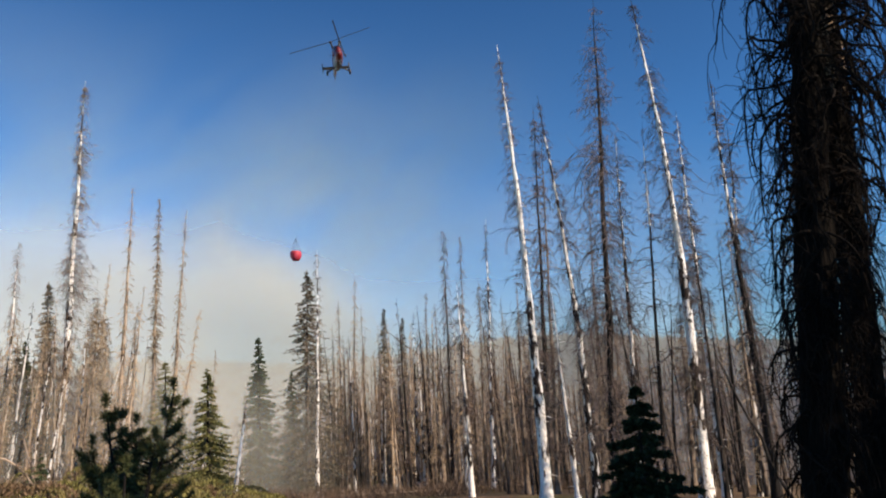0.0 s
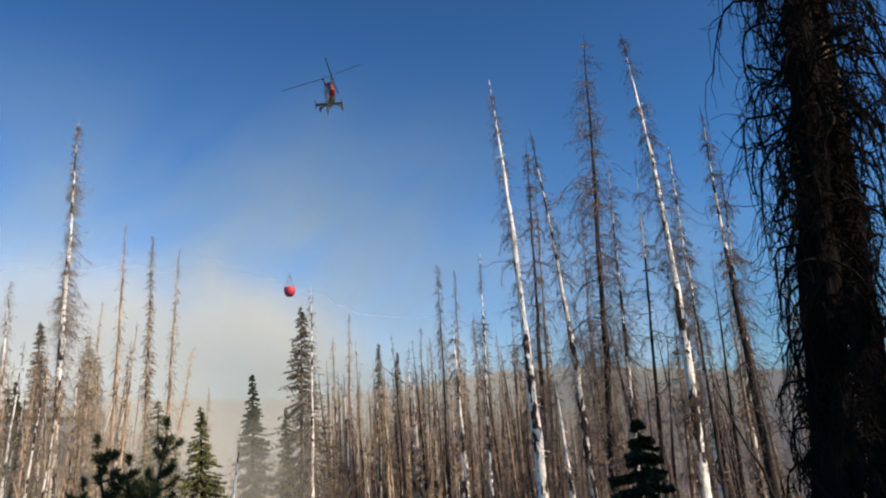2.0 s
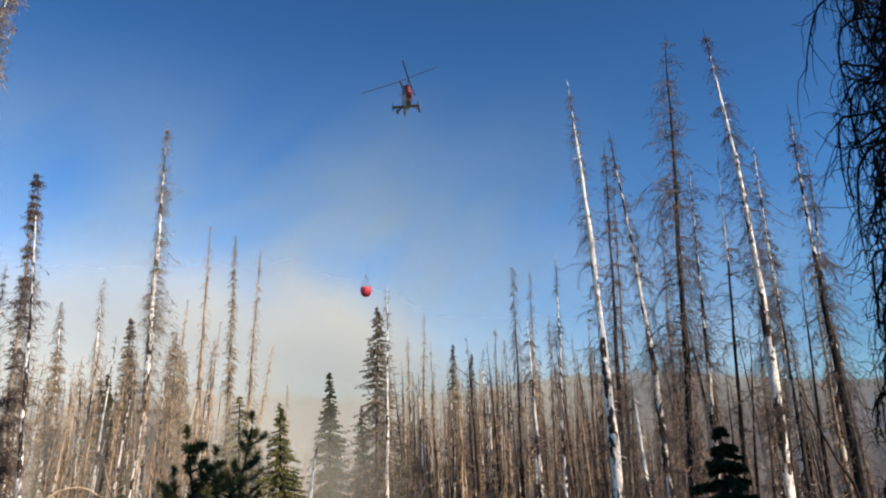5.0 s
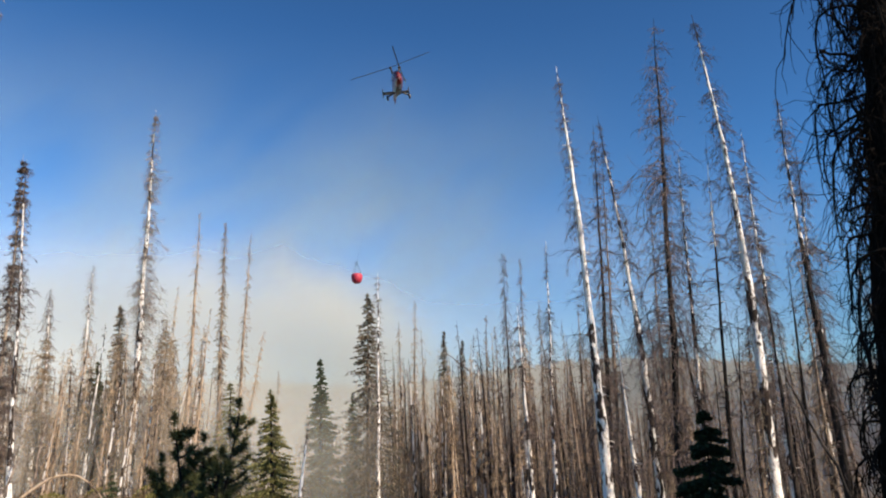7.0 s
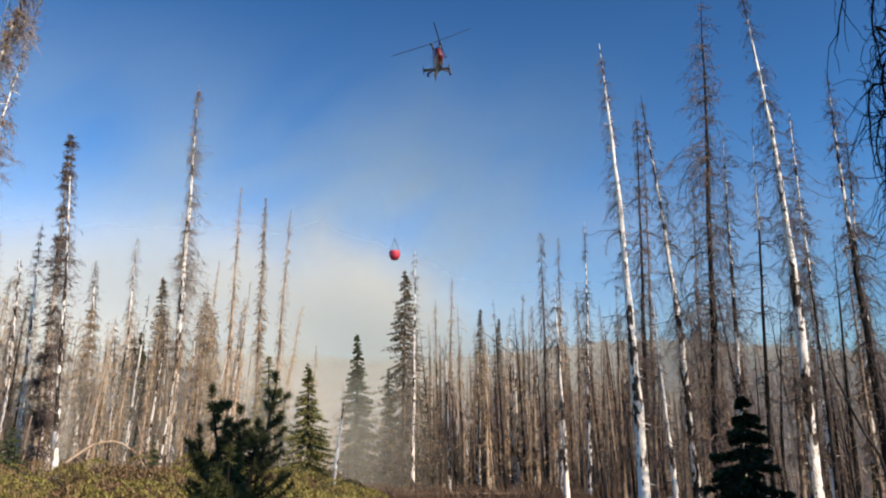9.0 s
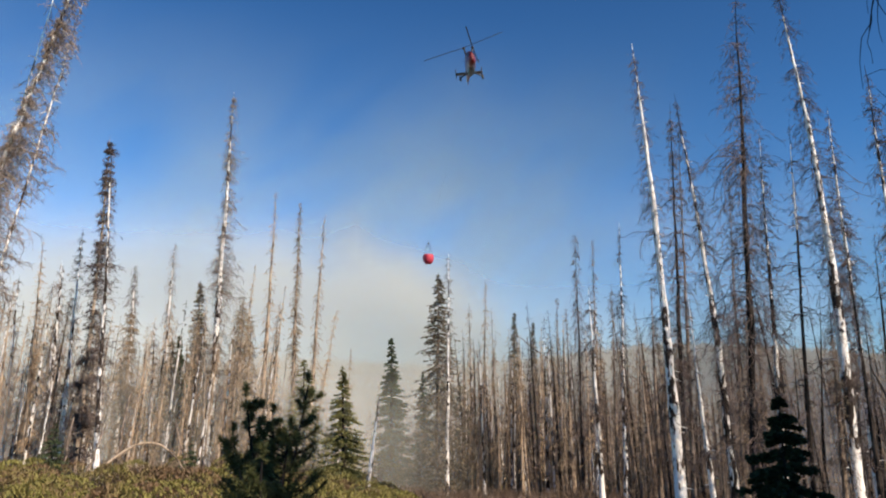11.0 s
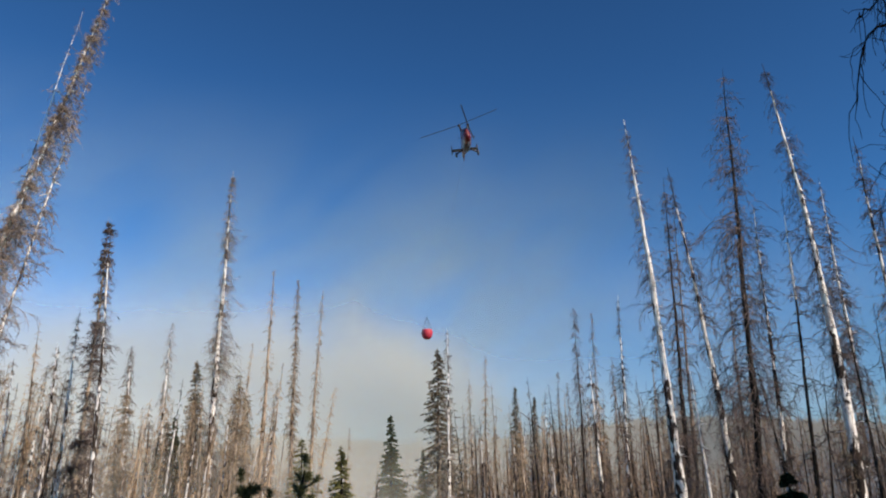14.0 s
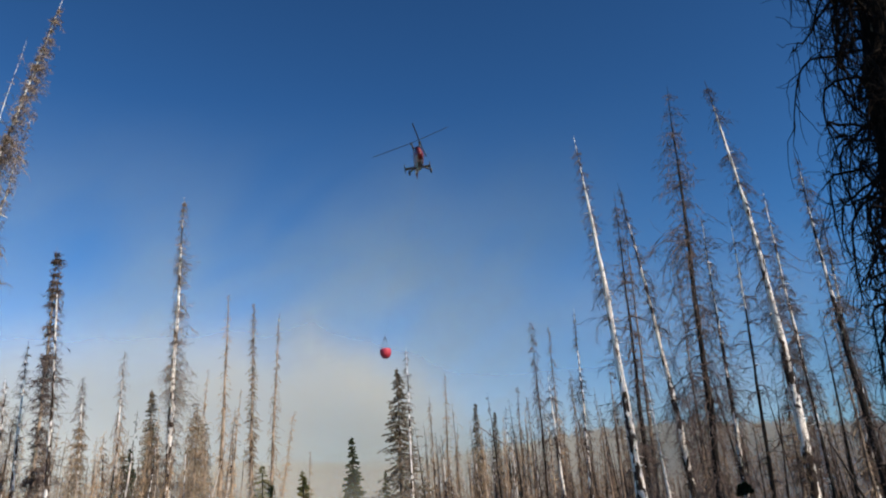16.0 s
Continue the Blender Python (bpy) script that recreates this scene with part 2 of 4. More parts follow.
def dead_branches(ax, rng, count, length, u0, droop, twigs, material, thick, fine, taper=0.75, curl=0.45):
    """Limbs and twigs of trees too far off to show their crooks: short bent spokes with flat twigs."""
    u = u0 + (1 - u0) * rng.uniform(0, 1, count) ** 0.9
    az = rng.uniform(0, 2 * np.pi, count)
    top = (1 - u) / (1 - u0)
    L = length * (0.22 + taper * top ** 0.7) * rng.uniform(0.25, 1.15, count) * np.where(u < u0 + 0.15, 0.75, 1)
    s = 3
    t = np.linspace(0, 1, s)
    out = np.stack([np.cos(az), np.sin(az)], 1)
    dr = droop * rng.uniform(0.4, 1.5, count)
    rise = rng.uniform(-0.15, 0.35, count)
    side = np.stack([-out[:, 1], out[:, 0]], 1) * rng.normal(0, curl, count)[:, None]
    base = on_axis(ax, u)
    hor = t - 0.32 * dr[:, None].clip(0, 1.7) * t ** 2
    P = np.empty((count, s, 3))
    P[..., :2] = base[:, None, :2] + L[:, None, None] * (out[:, None] * hor[..., None] + side[:, None] * (t ** 2)[None, :, None])
    P[..., 2] = base[:, None, 2] + L[:, None] * (rise[:, None] * t - dr[:, None] * t ** 1.8)
    P[:, 1:] += rng.normal(0, 0.04, (count, s - 1, 3)) * L[:, None, None]
    R = (thick * (0.6 + 0.6 * top))[:, None] * (1 - 0.75 * t)[None]
    k = count * twigs
    b = np.repeat(np.arange(count), twigs)
    f = rng.uniform(0.2, 1.0, k) * (s - 1)
    i = np.clip(f.astype(int), 0, s - 2)
    w = (f - i)[:, None]
    p0 = P[b, i] * (1 - w) + P[b, i + 1] * w
    d = norm(norm(P[b, i + 1] - P[b, i]) + rng.normal(0, 0.55, (k, 3)) + np.array([0, 0, -0.25]))
    l = (L[b] * rng.uniform(0.12, 0.5, k))[:, None]
    bend = rng.normal(0, 0.25, (k, 3)) + np.array([0, 0, -0.4])
    Q = np.stack([p0, p0 + d * l + bend * l * 0.4], 1)
    v, q = join(tubes(P, R, 3), slivers(Q, 1.25 * np.array([[fine, fine * 0.4]]).repeat(k, 0), rng))
    return mesh_np("crown", v, q, [material])


def whorls(rng, count, u0, u1, h, gap=0.34, bare=0.16):
    """Heights and a length factor for limbs that stand in rings, some rings nearly bare."""
    n = max(3, int((u1 - u0) * h / gap))
    full = rng.uniform(bare, 1.0, n) ** 1.3
    ring = rng.choice(n, count, p=full / full.sum())
    reach = rng.uniform(0.55, 1.15, n)
    u = u0 + (u1 - u0) * ((ring + 0.5 + rng.normal(0, 0.16, count)) / n).clip(0, 1)
    return u, reach[ring] * rng.uniform(0.5, 1.15, count)


def crooked(ax, rng, u, L, thick, fine, twigs, material, name, sag=1.0, kink=0.2, hook=0.5, curl=0.0, s=8, bits=4, rise=0.1, az=None, sides=3, even=False, reach=0.0):
    """Bare crooked limbs: each leaves the trunk, sags, kinks from knot to knot and turns up again at the end."""
    n = len(u)
    if az is None:
        az = rng.uniform(0, 2 * np.pi, n)
    out = np.stack([np.cos(az), np.sin(az), np.zeros(n)], 1)
    d = norm(out + np.array([0, 0, 1.0]) * rng.normal(rise, 0.12 if even else 0.25, n)[:, None])
    pull = (sag * (rng.uniform(0.85, 1.25, n) if even else rng.uniform(0.35, 1.6, n)) / (s - 1))[:, None] * np.array([0, 0, -2.0])
    lift = (hook * rng.uniform(-0.2, 1.6, n) / (s - 1))[:, None] * np.array([0, 0, 5.0])
    turn = np.cross(np.array([0, 0, 1.0]), out) * rng.normal(0, 1.2 / (s - 1), n)[:, None]
    P = np.empty((n, s, 3))
    P[:, 0] = on_axis(ax, u)
    step = (L / (s - 1))[:, None]
    for k in range(1, s):
        f = k / (s - 1)
        P[:, k] = P[:, k - 1] + d * step
        d = norm(d + pull * (1 if f < 0.62 else 0) + lift * (1 if f > 0.62 else 0) + turn - out * curl * 2 / (s - 1) * (f > 0.4) + rng.normal(0, kink, (n, 3)))
    if reach:                                        # no limb stands out far beyond the rest
        off = P[..., :2] - P[:, :1, :2]
        far = np.maximum(np.linalg.norm(off, axis=-1, keepdims=True), 1e-6)
        P[..., :2] = P[:, :1, :2] + off * reach * np.tanh(far / reach) / far
    t = np.linspace(0, 1, s)
    sets = [tubes(P, (thick * (0.55 + 0.45 * L / L.max()))[:, None] * (1 - 0.72 * t)[None], sides)]
    if twigs:
        k = n * twigs
        b = np.repeat(np.arange(n), twigs)
        f = rng.uniform(0.12, 1.0, k) * (s - 1)
        i = np.clip(f.astype(int), 0, s - 2)
        w = (f - i)[:, None]
        Q = np.empty((k, bits, 3))
        Q[:, 0] = P[b, i] * (1 - w) + P[b, i + 1] * w
        e = norm(norm(P[b, i + 1] - P[b, i]) * 0.8 + rng.normal(0, 0.6, (k, 3)) + np.array([0, 0, -0.2]))
        sp = (L[b] * rng.uniform(0.1, 0.42, k) / (bits - 1))[:, None]
        droop = np.array([0, 0, -1.0]) * rng.normal(0.35, 0.45, k)[:, None] * (1 + curl)
        for c in range(1, bits):
            Q[:, c] = Q[:, c - 1] + e * sp
            e = norm(e + droop + rng.normal(0, kink * 1.6, (k, 3)))
        w = fine * np.linspace(1, 0.45, bits)[None].repeat(k, 0)
        sets.append(tubes(Q, w, 3) if sides > 3 else ribbons(Q, w * 1.2, rng))
    v, q = join(*sets)
    return mesh_np(name, v, q, [material])


def needle_spray(P, rng, per, length, width):
    """Short flat needle tufts all along the limbs P (n, s, 3)."""
    n, s, _ = P.shape
    k = n * per
    b = np.repeat(np.arange(n), per)
    tt = rng.uniform(0.12, 1.0, k)
    f = tt * (s - 1)
    i = np.clip(f.astype(int), 0, s - 2)
    w = (f - i)[:, None]
    p0 = P[b, i] * (1 - w) + P[b, i + 1] * w
    d = norm(norm(P[b, i + 1] - P[b, i]) * 0.9 + rng.normal(0, 0.6, (k, 3)))
    l = (length * rng.uniform(0.5, 1.3, k))[:, None]
    sd = norm(np.cross(d, rng.normal(0, 1, (k, 3)))) * width * rng.uniform(0.6, 1.3, k)[:, None]
    v = np.stack([p0 - sd * 0.3, p0 + d * l * 0.5 - sd, p0 + d * l, p0 + d * l * 0.5 + sd], 1).reshape(-1, 3)
    return v, np.arange(k * 4).reshape(-1, 4)


# ---- ground ----
def smooth(x, a, b):
    q = min(max((x - a) / (b - a), 0.0), 1.0)
    return q * q * (3 - 2 * q)


def ground_z(x, y):
    """Level ground that falls gently ahead and to one side, then rises to a wooded ridge."""
    r = math.hypot(x, y)
    b = math.degrees(math.atan2(x, max(y, 0.01))) if y > 0 else 40.0
    z = -0.047 * smooth(b, -24, -10) * min(max(r - 8, 0), 60) * (smooth(y, -5, 8))
    z += (RIDGE + 3 * math.sin(x * 0.012 + 1) + 3 * math.sin(x * 0.031)) * smooth(y, 130, 420)
    return z


RIDGE = 37.0


def build_ground():
    m, nt, b = mat("forest_floor", 0.95)
    big = tex(nt, "Noise", 0.18, detail=5)
    mid = tex(nt, "Noise", 1.3, detail=6)
    fine = tex(nt, "Noise", 14, detail=6)
    soil = ramp(nt, fine.outputs[0], [(0.3, (0.06, 0.04, 0.024)), (0.55, (0.15, 0.10, 0.058)), (0.75, (0.25, 0.185, 0.12))])
    green = ramp(nt, mid.outputs[0], [(0.3, (0.05, 0.058, 0.02)), (0.7, (0.15, 0.13, 0.05))])
    mask = ramp(nt, big.outputs[0], [(0.5, (0, 0, 0)), (0.66, (1, 1, 1))])
    nt.links.new(mixc(nt, mask.outputs[0], soil.outputs[0], green.outputs[0]), b.inputs["Base Color"])
    bump = nt.nodes.new("ShaderNodeBump")
    bump.inputs["Strength"].default_value, bump.inputs["Distance"].default_value = 0.8, 0.08
    nt.links.new(mid.outputs[0], bump.inputs["Height"])
    nt.links.new(bump.outputs[0], b.inputs["Normal"])
    xs = np.concatenate([np.linspace(-1500, -120, 24), np.linspace(-110, 110, 111), np.linspace(120, 1500, 24)])
    ys = np.concatenate([np.linspace(-800, -25, 14), np.linspace(-20, 110, 105), np.linspace(115, 480, 40), np.linspace(520, 2500, 14)])
    verts = [(x, y, ground_z(x, y) + 0.09 * noise.noise(Vector((x * 0.35, y * 0.35, 0))) * smooth(math.hypot(x, y), 2, 6)) for y in ys for x in xs]
    nx = len(xs)
    quads = [(j * nx + i, j * nx + i + 1, (j + 1) * nx + i + 1, (j + 1) * nx + i) for j in range(len(ys) - 1) for i in range(nx - 1)]
    me = mesh_np("ground", verts, quads, [m])
    me.polygons.foreach_set("use_smooth", np.ones(len(quads), bool))
    tagged(new("ground", me), "dry forest floor with brown litter and green patches", "ground", kind="structure")


build_ground()


# ---- trees ----
seeds = iter(range(1, 5000))


def tree_root(name, x, y, label, group):
    ob = new(name)
    ob.empty_display_size = 0.3
    ob.location = (x, y, ground_z(x, y) - 0.05)
    return tagged(ob, label, "tree", group)


def snag(x, y, h, lx, ly, r, label, m_trunk, m_twig, count, length, u0, droop, twigs, twig=1.0, spread=1.0, bow=0.0, thick=0.011, fine=0.006, taper=0.75, tip=0.035, limbs=0, light=False, one_side=None):
    """A standing dead conifer: trunk, single large limbs where it stands near, and the mass of fine twigs."""
    rng = np.random.default_rng(next(seeds))
    root = tree_root("dead_tree", x, y, label, "standing dead trees")
    d = math.hypot(x, y) or 1.0
    me, ax = trunk_mesh(h, (lx, ly), r, rng, m_trunk, tip=tip, bow=(bow * y / d, -bow * x / d), stubs=int(4 * h) if limbs else 0)
    part("trunk", me, root)
    if d < 48 and not light:
        near = d < 33
        k = max(8, int(count * 1.4 * h * twig))
        u, f = whorls(rng, k, u0, 0.985, h, bare=0.16 if one_side is None else 0.6)
        az = rng.uniform(0, 2 * np.pi, k)
        full = ((1 - u) / 0.45).clip(0, 1) ** 0.7
        heavy, bias = (rng.uniform(0, 6.28), 0.3) if one_side is None else (one_side, 0.6)
        L = length * spread * 0.9 * (0.13 + taper * full) * f * (1 + bias * np.cos(az - heavy))
        pick = np.argsort(-L * rng.uniform(0.6, 1.4, k))[:min(limbs, k // 3)]
        for i in pick:
            one = slice(i, i + 1)
            part("limb", crooked(ax, rng, u[one], L[one] * 1.15, thick * 1.6, fine * 1.3, twigs + 2, m_twig, "limb", droop * 1.5, hook=0.35, az=az[one], sides=4), root)
        rest = np.setdiff1d(np.arange(k), pick)
        me = crooked(ax, rng, u[rest], L[rest], thick * 1.1, fine * 1.15, max(3, int(twigs * 0.8)), m_twig, "crown", droop * 1.6, kink=0.28, hook=0.3, s=7 if near else 5, bits=4 if near else 3, az=az[rest])
    else:
        k = max(6, int(count * h * twig))
        me = dead_branches(ax, rng, k, length * spread, u0, droop, twigs, m_twig, thick, fine, taper)
    tagged(part("crown", me, root), kind="stuff")
    return root


def far_of(x, y):
    return math.hypot(x, y)


def limbs_for(x, y):
    return 34 if 1 < math.hypot(x, y) < 31 else 0


def white_snag(x, y, h, lx, ly, r, twig=1.0, spread=1.0, bow=0.0, m=M_WHITE):
    far = far_of(x, y)
    return snag(x, y, h, lx, ly, r * 1.18, "tall silver-white dead conifer trunk with bare drooping twigs", m, M_TWIG_ASH if x < -5 else M_TWIG_GREY,
                24, 1.2, 0.12, 0.95, 6, twig, spread, bow, 0.005 + far * 1.3e-4, 0.0018 + far * 1.35e-4, limbs=limbs_for(x, y))


def mottled_snag(x, y, h, lx, ly, r, twig=1.0, spread=1.0, bow=0.0):
    far = far_of(x, y)
    return snag(x, y, h, lx, ly, r * 1.12, "dead conifer with black bark flaking off pale wood", M_MOTTLED, M_TWIG_ASH if x < -5 else M_TWIG_GREY,
                26, 1.2, 0.12, 1.0, 6, twig, spread, bow, 0.005 + far * 1.3e-4, 0.0018 + far * 1.35e-4, limbs=limbs_for(x, y))


def half_charred_snag(x, y, h, lx, ly, r, twig=1.0, spread=1.0, bow=0.0):
    far = far_of(x, y)
    return snag(x, y, h, lx, ly, r, "dead conifer with a white top and a blackened lower trunk", M_HALF, M_TWIG_GREY,
                26, 1.2, 0.12, 1.0, 6, twig, spread, bow, 0.005 + far * 1.3e-4, 0.0018 + far * 1.35e-4, limbs=limbs_for(x, y))


def dark_snag(x, y, h, lx, ly, r, twig=1.0, spread=1.0, bow=0.0):
    far = far_of(x, y)
    return snag(x, y, h, lx, ly, r, "dark charred dead conifer with hanging bare limbs", M_DARK, M_TWIG_GREY,
                26, 1.3, 0.06, 1.15, 7, twig, spread, bow, 0.007 + far * 1.3e-4, 0.0022 + far * 1.35e-4, limbs=limbs_for(x, y))


def brown_snag(x, y, h, lx, ly, r, twig=1.0, spread=1.0, bow=0.0):
    far = far_of(x, y)
    return snag(x, y, h, lx, ly, r, "slender brown dead conifer with fine bare twigs", M_TAN if x < -12 else M_BROWN, M_TWIG_PALE if x < -5 else M_TWIG_BROWN,
                20, 0.85, 0.08, 0.8, 6, twig, spread, bow, 0.005 + far * 1.3e-4, 0.0018 + far * 1.35e-4, limbs=limbs_for(x, y))


def brushy_snag(x, y, h, lx, ly, r, twig=1.0, spread=1.0, bow=0.0):
    far = far_of(x, y)
    return snag(x, y, h, lx, ly, r, "dead spruce still thick with brown-grey twigs", M_TAN if x < -12 else M_BROWN, M_TWIG_GREY if far < 40 else M_TWIG_TAN,
                30, 1.25, 0.05, 0.6, 9, twig, spread, bow, 0.009 + far * 1.2e-4, 0.006 + far * 1.3e-4, 0.95)


def fir(x, y, h, lx, ly, r, spread=1.0, label="green subalpine fir with a narrow pointed crown", m=None, per=95, fine=0.55):
    rng = np.random.default_rng(next(seeds))
    root = tree_root("fir_tree", x, y, label, "living firs")
    me, ax = trunk_mesh(h, (lx, ly), r, rng, M_BROWN if m is M_SPARSE else M_DARK, tip=0.1)
    part("trunk", me, root)
    count = int(40 * h) if h > 4 else int(60 * h)
    u = rng.uniform(0.04, 0.99, count)
    if h < 4:
        u = (np.round(u * h / 0.2) * 0.2 / h + rng.normal(0, 0.018, count)).clip(0.05, 0.99)
    az = rng.uniform(0, 2 * np.pi, count)
    L = h * 0.18 * spread * (1 - u) ** 0.95 * rng.uniform(0.45, 1.15, count) + 0.006 * h + 0.03
    s = 5
    t = np.linspace(0, 1, s)
    base = on_axis(ax, u)
    P = np.empty((count, s, 3))
    P[..., 0] = base[:, None, 0] + np.outer(np.cos(az) * L, t)
    P[..., 1] = base[:, None, 1] + np.outer(np.sin(az) * L, t)
    P[..., 2] = base[:, None, 2] + L[:, None] * (0.15 * t - 0.55 * t ** 1.7 + 0.2 * t ** 4)[None] * rng.uniform(0.6, 1.3, count)[:, None]
    v, q = tubes(P, np.full((count, 1), 0.012) * (1 - 0.7 * t)[None], 3)
    tagged(part("bough_frame", mesh_np("bough_frame", v, q, [M_TWIG_GREY if m is M_SPARSE else M_DARK]), root), kind="stuff")
    v, q = needle_spray(P, rng, per, (0.016 * h + 0.09) * np.repeat(0.22 + 0.78 * (1 - u), per), (0.032 + 0.0035 * h) * fine)
    tagged(part("foliage", mesh_np("foliage", v, q, [m or M_NEEDLE]), root), kind="stuff")
    return root


def thin_fir(x, y, h, lx, ly, r, spread=0.6, per=34):
    return fir(x, y, h, lx, ly, r, spread, "half-dead fir with sparse dark needles", M_SPARSE, per, 0.42)


def shaggy_snag(x, y, h, lx, ly, r, twig=1.0, spread=1.0, bow=0.0):
    far = far_of(x, y)
    return snag(x, y, h, lx, ly, r, "leaning silver dead conifer shaggy with brown twigs", M_WHITE, M_TWIG_ASH,
                46, 1.0, 0.05, 0.9, 9, twig, spread, bow, 0.005 + far * 1.2e-4, 0.003 + far * 1.3e-4, 0.9, limbs=limbs_for(x, y), one_side=0.3)


white_snag(-19.47, 40.57, 21.57, 0.30, 0.14, 0.215, twig=2.0, spread=1.35)
brushy_snag(-21.14, 31.57, 15.48, 0.17, 0.11, 0.141, bow=0.1, twig=2.0, spread=0.78)
white_snag(-19.32, 30.43, 14.60, -0.47, -0.30, 0.105, twig=0.6)
white_snag(-22.75, 32.90, 11.45, 0.03, 0.02, 0.132)
white_snag(-26.18, 36.60, 10.78, -0.07, -0.05, 0.130)
white_snag(-25.58, 42.96, 11.80, -0.27, -0.16, 0.165, twig=1.4)
white_snag(-28.85, 52.61, 15.70, 0.09, 0.05, 0.148)
thin_fir(-24.36, 49.31, 11.95, -0.44, -0.22, 0.181, spread=0.9, per=16)
brown_snag(-20.84, 50.90, 18.75, 0.41, 0.16, 0.204)
brushy_snag(-18.83, 51.68, 18.37, -0.02, -0.01, 0.181, spread=0.5, twig=1.4)
brown_snag(-17.97, 51.98, 17.82, 0.82, 0.28, 0.181)
brushy_snag(-22.75, 50.08, 11.12, 0.51, 0.23, 0.159)
brushy_snag(-22.00, 51.50, 9.57, -0.04, -0.02, 0.161)
brown_snag(-30.52, 68.52, 17.53, 1.12, 0.48, 0.154)
brown_snag(-19.32, 56.82, 11.87, 1.64, 0.52, 0.099)
brown_snag(-17.53, 59.47, 9.77, 0.38, 0.11, 0.102)
fir(-11.25, 38.38, 6.00, -0.19, -0.06, 0.132, 1.6, "olive-green fir with a broad ragged crown", M_OLIVE)
fir(-11.34, 48.70, 9.51, -0.06, -0.01, 0.165, spread=1.05)
white_snag(-8.44, 31.90, 4.25, 0.50, 0.13, 0.095, twig=0.3)
thin_fir(-8.60, 49.26, 13.96, 0.17, 0.03, 0.165, spread=1.35)
white_snag(-7.67, 47.38, 14.71, 0.20, 0.03, 0.119)
fir(-10.45, 55.02, 8.36, -0.12, -0.02, 0.161, spread=0.7)
brown_snag(-6.98, 59.59, 15.79, 0.45, 0.05, 0.124)
brown_snag(-7.98, 61.48, 14.46, -0.12, -0.02, 0.128)
thin_fir(-5.83, 74.77, 16.00, 0.34, 0.03, 0.185, spread=0.65, per=15)
thin_fir(-4.69, 81.87, 16.02, 0.59, 0.03, 0.203, spread=0.5, per=15)
brown_snag(-1.51, 64.98, 15.43, 0.28, 0.01, 0.161)
brown_snag(-0.57, 60.00, 13.46, 0.05, 0.00, 0.148)
dark_snag(0.19, 52.00, 16.81, 0.18, -0.00, 0.128)
brown_snag(1.31, 51.98, 16.37, 0.20, -0.01, 0.128)
white_snag(0.91, 34.99, 9.64, -0.17, 0.00, 0.101)
white_snag(2.42, 44.93, 15.28, 0.46, -0.03, 0.130)
brown_snag(2.21, 49.95, 13.15, 0.27, -0.01, 0.124)
white_snag(2.99, 25.83, 15.81, -0.52, 0.05, 0.172, bow=0.1, m=M_CLEAN)
dark_snag(3.58, 29.79, 15.31, 0.54, -0.07, 0.124)
brown_snag(4.42, 33.71, 15.28, 0.49, -0.07, 0.112)
mottled_snag(4.72, 26.50, 14.21, -0.84, 0.22, 0.139, bow=0.22)
white_snag(4.12, 26.65, 6.99, -0.31, 0.05, 0.088, twig=0.4, m=M_CLEAN)
dark_snag(4.72, 23.48, 15.86, 0.76, -0.13, 0.145, twig=1.3, spread=1.55)
mottled_snag(6.83, 29.21, 13.72, 0.33, -0.08, 0.111)
half_charred_snag(6.12, 23.21, 11.47, 0.43, -0.12, 0.080, twig=0.4)
white_snag(7.11, 22.92, 15.73, -0.50, 0.15, 0.158, twig=1.4, bow=0.3, spread=1.2)
white_snag(8.56, 25.61, 12.93, -0.09, 0.03, 0.105, twig=1.3, m=M_CLEAN)
half_charred_snag(9.20, 23.25, 13.13, -0.29, 0.11, 0.144)
mottled_snag(9.87, 26.20, 12.52, 0.46, -0.18, 0.104)
brown_snag(3.37, 35.84, 10.01, 0.19, -0.02, 0.119)
brown_snag(6.67, 35.38, 13.96, 0.48, -0.09, 0.104)
brown_snag(9.10, 30.68, 7.72, 0.23, -0.07, 0.119)
brown_snag(8.43, 35.00, 8.19, -0.02, 0.00, 0.119)
shaggy_snag(-15.58, 16.13, 17.75, 2.78, 2.21, 0.118, twig=2.6, spread=0.72)
shaggy_snag(-15.40, 17.34, 14.50, 1.82, 1.41, 0.060, twig=0.7, spread=0.45)
white_snag(-16.62, 18.02, 17.60, 1.93, 1.52, 0.050, twig=0.2, m=M_CLEAN)
brown_snag(-23.94, 32.05, 10.85, -0.09, -0.07, 0.115)
white_snag(-25.83, 33.12, 9.26, -0.08, -0.06, 0.121)
brown_snag(-23.99, 29.47, 10.96, -0.22, -0.18, 0.125)
white_snag(-25.59, 35.79, 10.35, -0.02, -0.01, 0.145)
fir(-22.94, 44.43, 7.72, -0.48, -0.25, 0.144, spread=0.8)
fir(-15.35, 44.40, 6.70, -0.23, -0.08, 0.135, 2.2, "thin olive-green fir with gaps in its crown", M_OLIVE, 34)
mottled_snag(-22.59, 40.07, 7.95, -0.13, -0.07, 0.133)
white_snag(-22.95, 37.54, 7.03, -0.01, -0.00, 0.127)
white_snag(-24.99, 34.99, 7.30, -0.16, -0.11, 0.124)
white_snag(-22.80, 35.27, 7.29, -0.09, -0.06, 0.121)
brown_snag(-19.76, 38.19, 6.45, 0.01, 0.01, 0.106)
thin_fir(-20.61, 38.87, 6.82, -0.28, -0.15, 0.145, spread=1.8)
brushy_snag(-20.55, 41.16, 10.41, -0.16, -0.08, 0.170, twig=1.4, spread=0.9)
brushy_snag(-17.81, 40.23, 9.22, 0.11, 0.05, 0.145, twig=1.4, spread=0.9)
